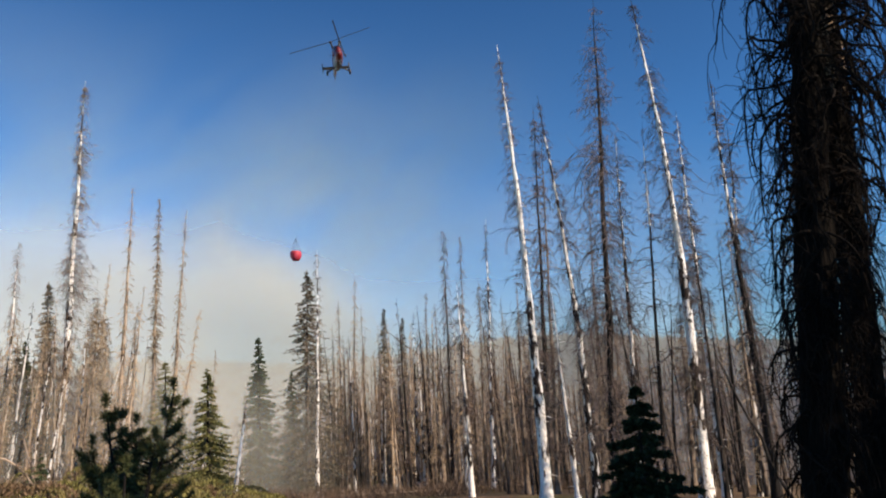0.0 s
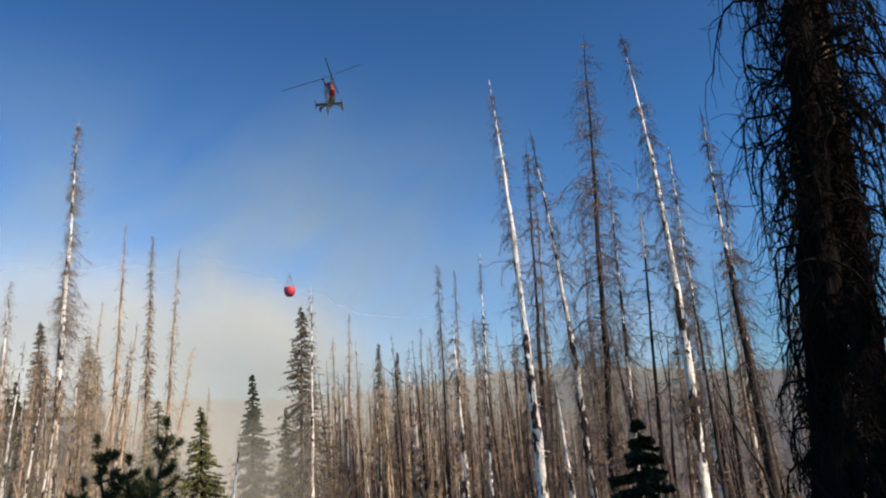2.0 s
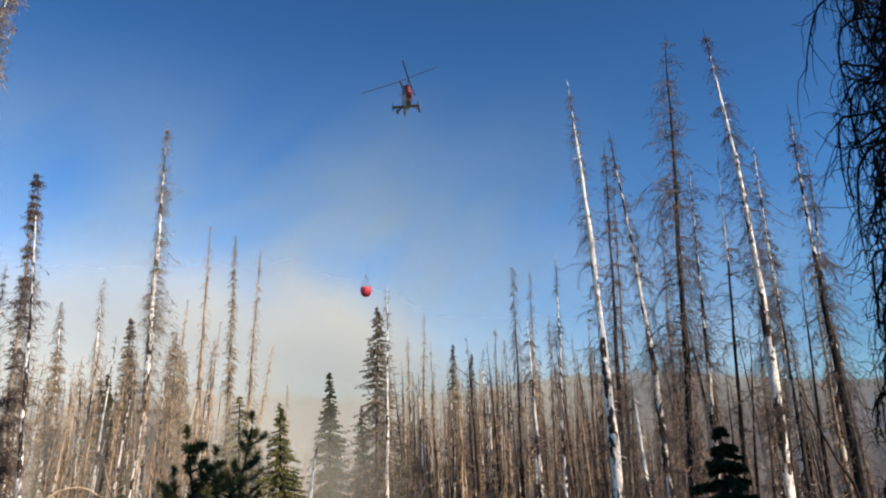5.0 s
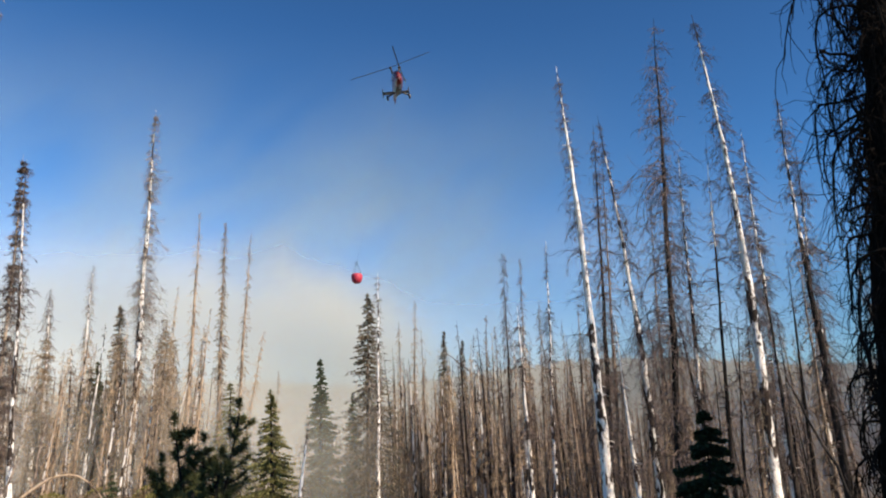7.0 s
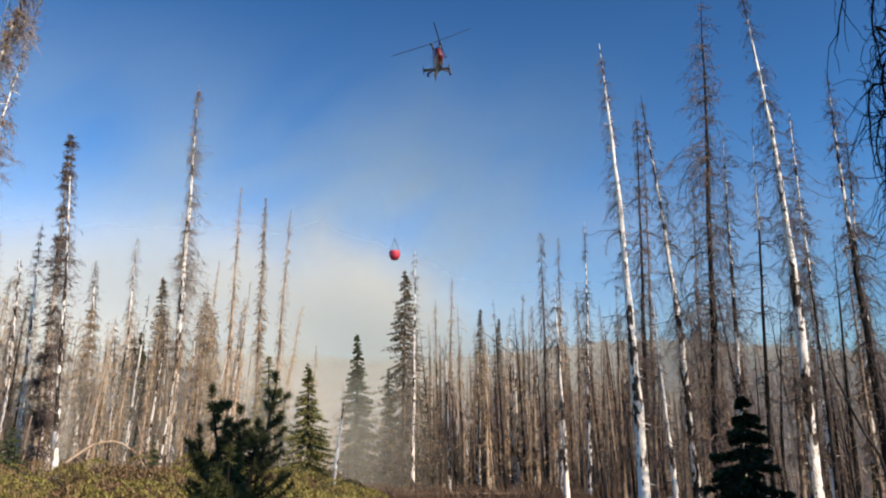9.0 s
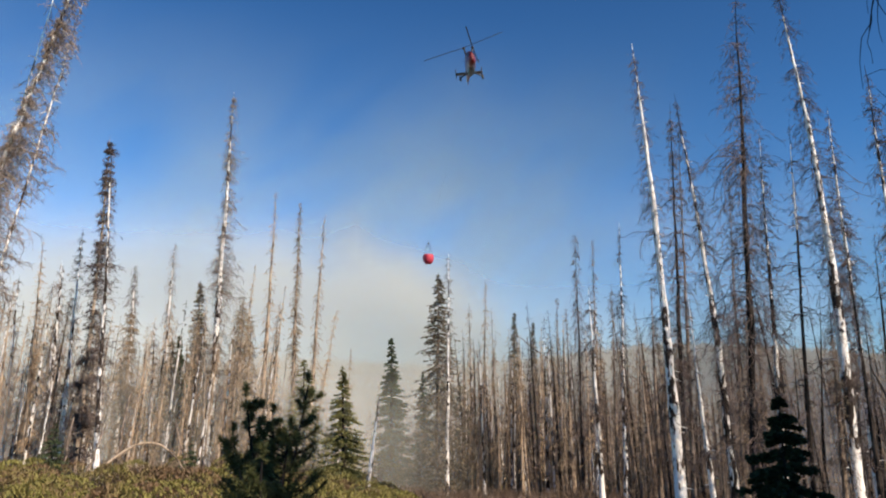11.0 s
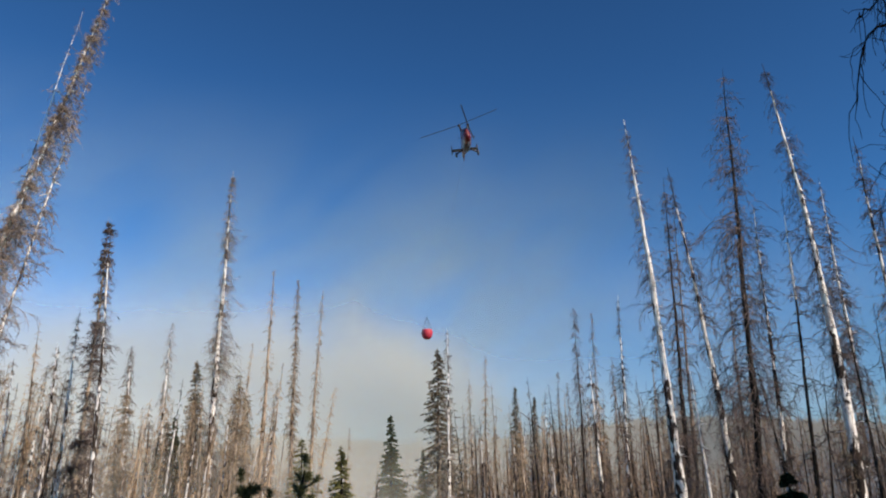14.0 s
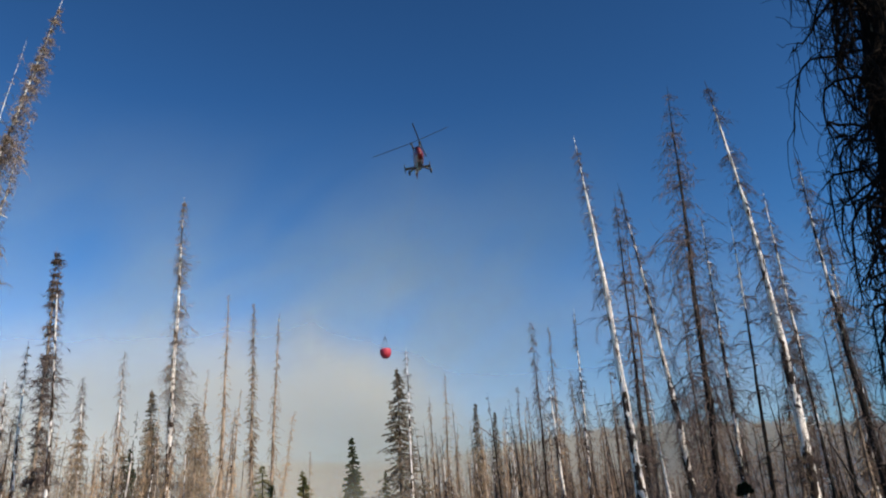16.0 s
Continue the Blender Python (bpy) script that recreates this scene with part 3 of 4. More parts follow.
brushy_snag(-21.71, 35.95, 7.98, 0.03, 0.02, 0.138, twig=1.4, spread=0.9)


# ---- thickets behind ----
def thicket():
    """Slender dead trees close together: the nearer ones singly, the rest, too far to tell apart, as one mass."""
    rng = np.random.default_rng(77)
    looks = [("grey slender dead conifer in a thicket", M_MOTTLED, M_TWIG_GREY, 9, 0.8), ("brown slender dead conifer in a thicket", M_BROWN, M_TWIG_BROWN, 14, 0.8),
             ("brown dead spruce sapling thick with twigs", M_BROWN, M_TWIG_TAN, 15, 0.95), ("tan slender dead conifer in a thicket", M_TAN, M_TWIG_PALE, 12, 0.75),
             ("blackened slender dead conifer in a thicket", M_DARK, M_TWIG_GREY, 9, 0.8), ("pale dead conifer thick with beige twigs", M_MOTTLED, M_TWIG_PALE, 15, 0.9)]
    protos = []
    for i in range(18):
        label, mt, mw, n, length = looks[i % 6]
        protos.append(snag(0, 60 + i, 10.5, rng.normal(0, 0.3), rng.normal(0, 0.3), 0.095 + 0.008 * (i % 4), label, mt, mw, n, length, 0.06, 0.8, 4, 1.0, 1.0, 0.0, 0.014, 0.013, light=True))
    arrays = []
    for ob in protos:
        for c in ob.children:
            me = c.data
            v = np.empty(len(me.vertices) * 3, np.float32)
            q = np.empty(len(me.loops), np.int32)
            me.vertices.foreach_get("co", v)
            me.loops.foreach_get("vertex_index", q)
            v, q = v.reshape(-1, 3), q.reshape(-1, 4)
            if c.name.startswith("crown"):            # fewer twigs on the far ones
                n = len(q) // 10
                k = int(0.42 * n)
                q = np.concatenate([q[:6 * k], q[6 * n:6 * n + 4 * k]])
            arrays.append((ob, me.materials[0], v, q))
    used = set()
    mass = {}

    def plant(x, y, h, single):
        i = int(rng.integers(len(protos)))
        if x < -14 and i % 6 in (1, 4):
            i = (i // 6) * 6 + (3 if i % 2 else 5)
        if x > 1 and i % 6 in (0, 3, 5):
            i = (i // 6) * 6 + (1, 4, 4)[(i // 6) % 3]
        s, turn = h / 10.5, rng.uniform(0, 6.28)
        tilt = radians(rng.normal(4.5, 2.5) if x < -12 else rng.normal(-2.5, 2.0) if x > 9 else rng.normal(0, 1.5))
        if single:
            ob = protos[i] if i not in used else copy_thing(protos[i], Matrix.Identity(4))
            used.add(i)
            ob.location = (x, y, ground_z(x, y) - 0.05)
            ob.rotation_euler = (Matrix.Rotation(tilt, 3, "Y") @ Matrix.Rotation(turn, 3, "Z")).to_euler()
            ob.scale = (s, s, s)
            return
        c, n = math.cos(turn) * s, math.sin(turn) * s
        turned = np.array([[c, n, 0], [-n, c, 0], [s * math.tan(tilt), 0, s]])
        for ob, m, v, q in arrays:
            if ob is protos[i]:
                mass.setdefault(m.name, (m, []))[1].append((v @ turned + np.array([x, y, ground_z(x, y) - 0.05]), q))

    # (count, bearing from, to, distance from, to, height from, to)
    for n, b0, b1, d0, d1, h0, h1 in ((175, -46, -21, 38, 60, 4.5, 9), (170, -46, -20, 37, 54, 1.8, 4.4), (60, -19, 10, 52, 62, 2, 5), (60, -46, -20, 58, 80, 8, 12), (26, -21, -12, 60, 85, 4, 8), (140, -10, 8, 53, 80, 6.5, 12.5),
                                      (60, 2, 40, 32, 50, 5, 10), (80, 5, 42, 45, 80, 8, 13), (26, 14, 36, 21, 33, 4, 8), (18, 9, 30, 26, 36, 5, 9.5), (42, -4, 7, 44, 60, 8, 12), (85, -8.5, -1.0, 51, 64, 6.5, 10.5), (110, 4, 42, 33, 48, 2, 4.5)):
        for _ in range(n):
            b, d = radians(rng.uniform(b0, b1)), rng.uniform(d0, d1)
            plant(math.sin(b) * d, math.cos(b) * d, rng.uniform(h0, h1), d < 53 and h1 > 6)
    for i, ob in enumerate(protos):
        if i not in used:
            a = radians(-40 + 4 * i)
            ob.location = (math.sin(a) * 54, math.cos(a) * 54, ground_z(math.sin(a) * 54, math.cos(a) * 54) - 0.05)
    slots, vs, qs, idx, o = [], [], [], [], 0
    for m, pieces in mass.values():
        slots.append(m)
        for v, q in pieces:
            vs.append(v)
            qs.append(q + o)
            idx.append(np.full(len(q), len(slots) - 1))
            o += len(v)
    me = mesh_np("dead_thicket", np.concatenate(vs), np.concatenate(qs), slots, np.concatenate(idx))
    tagged(new("dead_thicket", me), "dense thicket of slender brown dead conifers", "forest", kind="stuff")


thicket()


def far_forest():
    """The dead wood on the ridge, too far to tell one tree from the next."""
    rng = np.random.default_rng(5)
    n = 15000
    b = np.radians(rng.uniform(-42, 42, n))
    d = 170 + 300 * rng.uniform(0, 1, n) ** 0.8
    x, y = np.sin(b) * d, np.cos(b) * d
    z = np.array([ground_z(p, q) for p, q in zip(x, y)])
    h = rng.uniform(3, 6.5, n)
    P = np.stack([np.stack([x, y, z - 0.5], 1), np.stack([x, y, z + h * 0.45], 1), np.stack([x, y, z + h], 1)], 1)
    w = rng.uniform(0.25, 0.9, n)
    v, q = tubes(P, np.stack([w * 0.8, w * 0.75, w * 0.06], 1), 4)
    me = mesh_np("far_forest", v, q, [plain_var("far_wood", (0.10, 0.085, 0.07), (0.24, 0.20, 0.17), 0.08)])
    tagged(new("far_forest", me), "grey dead forest covering the distant ridge", "forest", kind="stuff")


far_forest()


def middle_forest():
    """Slim dead trees beyond the thicket, brown with twigs, closing the gaps between the trunks."""
    rng = np.random.default_rng(12)
    n = 1150
    b = np.radians(np.where(rng.uniform(0, 1, n) < 0.8, rng.uniform(-8.5, 44, n), rng.uniform(-46, -21, n)))
    d = rng.uniform(80, 140, n)
    x, y = np.sin(b) * d, np.cos(b) * d
    z = np.array([ground_z(p, q) for p, q in zip(x, y)])
    h = rng.uniform(6, 12.5, n)
    lean = rng.normal(0, 0.35, (n, 2))
    base = np.stack([x, y, z - 0.4], 1)
    top = np.stack([x + lean[:, 0], y + lean[:, 1], z + h], 1)
    P = np.stack([base, base * 0.5 + top * 0.5, top], 1)
    w = rng.uniform(0.07, 0.14, n)
    stems = tubes(P, np.stack([w, w * 0.65, w * 0.1], 1), 4)
    k = 64
    t = rng.uniform(0.08, 0.98, (n, k))
    p = base[:, None] + (top - base)[:, None] * t[..., None]
    a = rng.uniform(0, 6.283, (n, k))
    l = (0.25 + 0.9 * (1 - t)) * rng.uniform(0.4, 1.1, (n, k))
    q = p + np.stack([np.cos(a) * l, np.sin(a) * l, -0.75 * l], -1)
    twigs = slivers(np.stack([p, q], 2).reshape(-1, 2, 3), np.array([[0.035, 0.015]]).repeat(n * k, 0), rng)
    v, f = join(stems, twigs)
    idx = np.concatenate([np.zeros(len(stems[1])), np.ones(len(twigs[1]))])
    tagged(new("middle_forest", mesh_np("middle_forest", v, f, [M_BROWN, M_TWIG_BROWN], idx)), "brown dead forest beyond the nearer trunks", "forest", kind="stuff")


middle_forest()


# ---- near things ----
def near_spruce(x, y, h, lx, ly, r, n_limb, reach, u1, seed):
    """A dead spruce a few steps away, hung with long curved branches coloured black for shade."""
    rng = np.random.default_rng(seed)
    root = tree_root("dead_spruce", x, y, "shade-darkened dead spruce hung with long tangled bare branches", "near dead spruces")
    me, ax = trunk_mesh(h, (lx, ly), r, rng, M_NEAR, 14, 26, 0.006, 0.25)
    part("trunk", me, root)
    for i in range(n_limb):
        u = np.array([0.05 + (u1 - 0.05) * (i + rng.uniform(0, 1)) / n_limb])
        L = np.array([min(1.45, reach * (0.6 + 1.7 * u[0])) * rng.uniform(0.35, 1.1)])
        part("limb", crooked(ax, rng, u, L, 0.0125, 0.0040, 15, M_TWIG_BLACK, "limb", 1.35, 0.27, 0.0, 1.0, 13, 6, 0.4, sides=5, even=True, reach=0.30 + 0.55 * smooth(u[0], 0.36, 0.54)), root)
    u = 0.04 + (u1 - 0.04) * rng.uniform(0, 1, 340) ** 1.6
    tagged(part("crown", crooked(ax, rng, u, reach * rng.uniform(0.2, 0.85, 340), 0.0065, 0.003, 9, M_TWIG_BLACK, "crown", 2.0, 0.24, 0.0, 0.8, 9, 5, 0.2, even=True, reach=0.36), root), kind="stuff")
    return root


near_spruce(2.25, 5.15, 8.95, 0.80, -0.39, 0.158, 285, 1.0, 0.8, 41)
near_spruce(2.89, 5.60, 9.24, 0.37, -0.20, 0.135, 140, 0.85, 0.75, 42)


def pine_sapling(x, y, leaders, label):
    """A small pine with several leaders, each set with round tufts of needles."""
    rng = np.random.default_rng(int(-100 * x))
    root = tree_root("pine_sapling", x, y, label, "")
    tufts = []
    for lx, ly, h in leaders:
        me, ax = trunk_mesh(h, (lx, ly), 0.035, rng, M_DARK, 8, 10, 0.03, 0.25)
        part("stem", me, root)
        n = int(26 * h)
        u = rng.uniform(0.1, 0.97, n)
        az = rng.uniform(0, 6.283, n)
        L = (0.12 + 0.46 * (1 - u) ** 0.8) * rng.uniform(0.5, 1.1, n)
        t = np.linspace(0, 1, 5)
        base = on_axis(ax, u)
        P = np.empty((n, 5, 3))
        P[..., 0] = base[:, None, 0] + np.outer(np.cos(az) * L, t)
        P[..., 1] = base[:, None, 1] + np.outer(np.sin(az) * L, t)
        P[..., 2] = base[:, None, 2] + L[:, None] * (0.1 * t + 0.5 * t ** 2)[None]
        v, q = tubes(P, np.full((n, 1), 0.011) * (1 - 0.6 * t)[None], 4)
        tagged(part("bough_frame", mesh_np("bough_frame", v, q, [M_DARK]), root), kind="stuff")
        tufts.append(P)
        tip = np.repeat(ax[-1][None, None], 5, 1) + np.linspace(0, 0.15, 5)[None, :, None] * np.array([0, 0, 1.0])
        tufts.append(tip)
    P = np.concatenate(tufts)
    n = len(P)
    per = 170
    b = np.repeat(np.arange(n), per)
    tt = 1 - np.abs(rng.normal(0, 0.36, n * per)).clip(0, 0.85)
    f = tt * 4
    i = np.clip(f.astype(int), 0, 3)
    w = (f - i)[:, None]
    p0 = P[b, i] * (1 - w) + P[b, i + 1] * w
    d = norm(norm(P[b, i + 1] - P[b, i]) * 0.6 + rng.normal(0, 0.7, (n * per, 3)))
    l = rng.uniform(0.035, 0.085, n * per)[:, None]
    sd = norm(np.cross(d, rng.normal(0, 1, (n * per, 3)))) * 0.0042
    v = np.stack([p0 - sd, p0 + sd, p0 + d * l + sd * 0.5, p0 + d * l - sd * 0.5], 1).reshape(-1, 3)
    tagged(part("foliage", mesh_np("foliage", v, np.arange(len(v)).reshape(-1, 4), [M_PINE]), root), kind="stuff")
    return root


pine_sapling(-3.44, 8.96, ((-0.24, -0.31, 2.12), (0.28, 0.31, 2.30), (0.02, -0.1, 1.9), (0.27, -0.22, 1.74), (-0.43, -0.18, 1.69)), "dark green young pine with several leaders")
pine_sapling(-2.94, 7.33, ((0.02, 0.0, 1.47), (-0.12, 0.05, 1.27)), "small bright green pine seedling")
fir(2.55, 10.70, 2.29, 0.0, 0.0, 0.04, 2.8, "green young fir with flat layered boughs, darkened for shade", M_SHADE, 120, 0.9)
fir(-13.46, 26.81, 1.58, 0.0, 0.0, 0.03, 2.2, "small green fir sapling", None, 30)
fir(-17.24, 24.55, 2.18, 0.0, 0.0, 0.03, 2.2, "small green fir sapling", None, 30)
fir(-7.90, 28.94, 1.12, 0.0, 0.0, 0.03, 2.2, "small green fir sapling", None, 30)


# ---- unseen firs, added out of view to cast shade on the near ones ----
def shade_firs():
    first = fir(9.6, 3.2, 13.5, 0.3, 0.1, 0.2, 1.05, "tall dense green fir added out of view for shade", None, 14, 1.0)
    for x, y, s in ((8.6, 0.4, 0.75), (11.6, 5.8, 0.95), (12.2, 1.4, 1.1), (14.0, 3.6, 1.1), (7.4, -2.4, 1.0), (15.0, 7.0, 0.9), (8.9, 5.9, 0.85), (10.3, 7.4, 0.85), (13.2, 4.9, 1.0), (7.7, 4.5, 0.9), (6.5, 3.1, 0.5), (7.0, 1.6, 0.52)):
        ob = copy_thing(first, pose(x, y, ground_z(x, y) - 0.05, 0, 0, x * 50))
        ob.scale = (s, s, s)


shade_firs()


# ---- undergrowth, logs and the track ----
def blades(name, n, region, h0, h1, width, material, label, category, lean=0.5, dome=0.0, clumps=0):
    rng = np.random.default_rng(len(name) * 7 + n)
    b0, b1, d0, d1 = region
    c = clumps or max(8, n // 130)
    cb, cd = rng.uniform(b0, b1, c), rng.uniform(d0, d1, c)
    i = rng.integers(0, c, n)
    b, d = np.radians(cb[i]), cd[i]
    ox, oy = rng.normal(0, 0.6, n), rng.normal(0, 0.6, n)
    x, y = np.sin(b) * d + ox, np.cos(b) * d + oy
    z = np.array([ground_z(p, q) for p, q in zip(x, y)]) - 0.05 + dome * rng.uniform(0.4, 1, c)[i] * np.maximum(0, 1 - (ox ** 2 + oy ** 2) / 1.2)
    p = np.stack([x, y, z], 1)
    h = rng.uniform(h0, h1, n) * rng.uniform(0.4, 1, c)[i]
    a = rng.uniform(0, 6.283, n)
    o = np.stack([np.cos(a), np.sin(a), np.zeros(n)], 1)
    s = np.stack([-np.sin(a), np.cos(a), np.zeros(n)], 1) * width
    up = np.array([0, 0, 1.0])
    l = rng.uniform(0.1, lean, n)[:, None]
    v = np.stack([p - s, p + s, p + up * h[:, None] + o * l * h[:, None] + s * 0.3, p + up * h[:, None] + o * l * h[:, None] - s * 0.3], 1).reshape(-1, 3)
    me = mesh_np(name, v, np.arange(len(v)).reshape(-1, 4), [material])
    tagged(new(name, me), label, category, kind="stuff")


M_GRASS = needle_mat("dry_grass", (0.06, 0.042, 0.02), (0.19, 0.13, 0.065))
M_SHRUB = needle_mat("shrub_leaves", (0.125, 0.122, 0.034), (0.225, 0.205, 0.064))


def dry_patches(m, scale, dry):
    """Some bushes of a kind have dried out to brown."""
    nt = m.node_tree
    b = nt.nodes["Principled BSDF"]
    leaf = b.inputs["Base Color"].links[0].from_socket
    n = tex(nt, "Noise", scale, detail=3)
    r = ramp(nt, n.outputs[0], [(0.50, (0, 0, 0)), (0.60, (1, 1, 1))])
    nt.links.new(mixc(nt, r.outputs[0], leaf, dry), b.inputs["Base Color"])


dry_patches(M_SHRUB, 0.45, (0.15, 0.10, 0.058))
M_TANGLE = needle_mat("root_bark", (0.09, 0.066, 0.045), (0.32, 0.245, 0.17))
M_STICK = needle_mat("dark_sticks", (0.018, 0.014, 0.012), (0.07, 0.05, 0.036))
M_BRUSH = needle_mat("dead_brush", (0.05, 0.035, 0.025), (0.19, 0.135, 0.095))
blades("grass", 16000, (-46, -13, 14, 46), 0.08, 0.32, 0.012, M_GRASS, "yellow-green bunch grass on the forest floor", "grass")
blades("low_shrubs", 85000, (-46, -12, 17, 40), 0.05, 0.12, 0.022, M_SHRUB, "low olive-green mounded shrubs", "shrub", 1.4, 1.0, 105)
blades("bare_bushes", 2600, (-46, -13, 14, 33), 0.35, 0.95, 0.009, M_STICK, "dark leafless bushes in the grass", "bush", 0.9, 0.2, 26)
blades("root_tangle", 5200, (-32, -27, 28.8, 30.6), 0.15, 0.6, 0.018, M_TANGLE, "brown tangle of roots and fallen twigs", "brush", 3.0, 0.55, 9)
blades("dead_brush", 36000, (-46, 30, 36, 56), 0.2, 0.9, 0.012, M_BRUSH, "brown dead brush and fallen twigs", "brush", 1.6)


def log(x, y, yaw, length, r, arch, label, tilt=0.0, material=None):
    rng = np.random.default_rng(next(seeds))
    n = 14
    u = np.linspace(0, 1, n)
    ax = np.stack([(u - 0.5) * length, rng.normal(0, 0.03, n), r * 0.6 + arch * 4 * u ** 1.3 * (1 - u ** 1.3) + tilt * u + rng.normal(0, 0.018, n)], 1)
    v, q = tubes(ax[None], (r * (1 - 0.6 * u))[None], 8)
    root = new("fallen_log")
    root.matrix_world = pose(x, y, ground_z(x, y), 0, 0, yaw)
    tagged(root, label, "log", "fallen logs")
    part("trunk", mesh_np("trunk", v, q, [material or M_WHITE]), root)
    k = 16
    b = on_axis(ax, rng.uniform(0.1, 0.95, k))
    d = norm(rng.normal(0, 1, (k, 3)) + [0, 0, 0.6])
    l = rng.uniform(0.15, 0.5, k)[:, None]
    P = np.stack([b, b + d * l * 0.5, b + d * l], 1)
    v, q = tubes(P, np.array([[0.014, 0.010, 0.005]]).repeat(k, 0), 4)
    tagged(part("stubs", mesh_np("stubs", v, q, [M_TWIG_PALE]), root), kind="stuff")


log(-14.45, 25.05, 26, 3.6, 0.06, 1.45, "pale arched fallen trunk lying on brush", 0.0, M_TAN)
log(-15.75, 29.00, 60, 3.0, 0.12, 0.1, "brown rotting log in the brush", 0.0, M_BROWN)
log(-17.29, 31.58, 20, 3.5, 0.1, 0.05, "pale fallen log lying in grass")
log(-15.89, 25.45, -50, 3, 0.05, 0.1, "thin fallen pole lying in grass")


def leaning_pole(a, b, material, label, thick=1.0):
    P = np.linspace(b, a, 8) + np.random.default_rng(3).normal(0, 0.02, (8, 3))
    v, q = tubes(P[None], np.linspace(0.05, 0.02, 8)[None] * thick, 7)
    ob = new("leaning_pole", mesh_np("leaning_pole", v, q, [material]))
    tagged(ob, label, "tree")


def broken_tree(x, y, h, tip):
    rng = np.random.default_rng(next(seeds))
    root = tree_root("dead_tree", x, y, "snapped dead conifer with its top hanging over", "standing dead trees")
    me, ax = trunk_mesh(h, (0, 0), 0.16, rng, M_BROWN, tip=0.55)
    part("trunk", me, root)
    P = np.linspace(ax[-1], np.array(tip) - np.array(root.location), 9) + rng.normal(0, 0.03, (9, 3))
    P[0] = ax[-1] - [0, 0, 0.1]
    v, q = tubes(P[None], np.linspace(0.065, 0.02, 9)[None], 7)
    part("snapped_top", mesh_np("snapped_top", v, q, [M_BROWN]), root, "broken-off top lying aslant")
    tagged(part("crown", dead_branches(ax, rng, 90, 0.8, 0.1, 0.8, 5, M_TWIG_BROWN, 0.013, 0.011, curl=0.25), root), kind="stuff")


broken_tree(-1.19, 57.99, 8.79, (-4.52, 57.82, 9.07))
leaning_pole((7.08, 20.83, 3.29), (7.96, 19.01, -0.61), M_DARK, "thin dark dead trunk leaning among the trees")
leaning_pole((-17.01, 27.10, 2.11), (-16.85, 25.76, 0.00), M_BROWN, "thin weathered pole leaning out of the grass", 1.1)
leaning_pole((-18.49, 27.33, 2.43), (-17.97, 26.13, 0.00), M_BROWN, "thin weathered pole leaning out of the grass", 1.1)
leaning_pole((-17.39, 29.21, 3.42), (-17.17, 28.04, 0.00), M_BROWN, "thin weathered pole leaning out of the grass", 1.1)
leaning_pole((-16.37, 30.94, 2.47), (-15.12, 30.17, 0.00), M_BROWN, "thin weathered pole leaning out of the grass", 1.1)


def track():
    m, nt, b = mat("pale_dirt", 0.95)
    n = tex(nt, "Noise", 0.9, detail=7)
    r = ramp(nt, n.outputs[0], [(0.3, (0.40, 0.32, 0.23)), (0.7, (0.60, 0.51, 0.39))])
    nt.links.new(r.outputs[0], b.inputs["Base Color"])
    verts, quads = [], []
    for i in range(40):
        t = i / 39
        bb = radians(-17 + 16 * t)
        for k in range(5):
            d = 42 + 2 * t + 1.3 * k + 0.35 * noise.noise(Vector((i * 0.4, k * 0.9, 0)))
            x, y = math.sin(bb) * d, math.cos(bb) * d
            verts.append((x, y, ground_z(x, y) + 0.10))
    for i in range(39):
        for k in range(4):
            a = i * 5 + k
            quads.append((a, a + 5, a + 6, a + 1))
    tagged(new("road", mesh_np("road", verts, quads, [m])), "pale dirt track crossing in front of the trees", "road", kind="structure")


track()


# ---- smoke ----
def smoke_mat(name, tint):
    m = bpy.data.materials.new(name)
    m.use_nodes = True
    nt = m.node_tree
    nt.nodes.remove(nt.nodes["Principled BSDF"])
    out = nt.nodes["Material Output"]
    at = nt.nodes.new("ShaderNodeAttribute")
    at.attribute_name = "veil"
    n1 = tex(nt, "Noise", 0.035, (1, 1, 1.5), 5)
    r = ramp(nt, n1.outputs[0], [(0.25, (0.85, 0.85, 0.85)), (0.75, (1, 1, 1))])
    mu = nt.nodes.new("ShaderNodeMath")
    mu.operation = "MULTIPLY"
    nt.links.new(at.outputs["Fac"], mu.inputs[0])
    nt.links.new(r.outputs[0], mu.inputs[1])
    dif, tra, tr = (nt.nodes.new("ShaderNodeBsdf" + k) for k in ("Diffuse", "Translucent", "Transparent"))
    dif.inputs[0].default_value = tra.inputs[0].default_value = (*tint, 1)
    a, b = nt.nodes.new("ShaderNodeMixShader"), nt.nodes.new("ShaderNodeMixShader")
    a.inputs[0].default_value = 0.25
    nt.links.new(dif.outputs[0], a.inputs[1])
    nt.links.new(tra.outputs[0], a.inputs[2])
    nt.links.new(mu.outputs[0], b.inputs[0])
    nt.links.new(tr.outputs[0], b.inputs[1])
    nt.links.new(a.outputs[0], b.inputs[2])
    nt.links.new(b.outputs[0], out.inputs[0])
    return m


M_SMOKE = smoke_mat("smoke", (0.470, 0.482, 0.448))
# lighter, bluish tint puts the sky's light on shaded smoke into its colour
M_SKYLIT_SMOKE = smoke_mat("skylit_smoke", (0.56, 0.58, 0.60))
M_LOW_SMOKE = smoke_mat("low_smoke", (0.40, 0.43, 0.43))
M_HIGH_HAZE = smoke_mat("high_haze", (0.355, 0.41, 0.325))


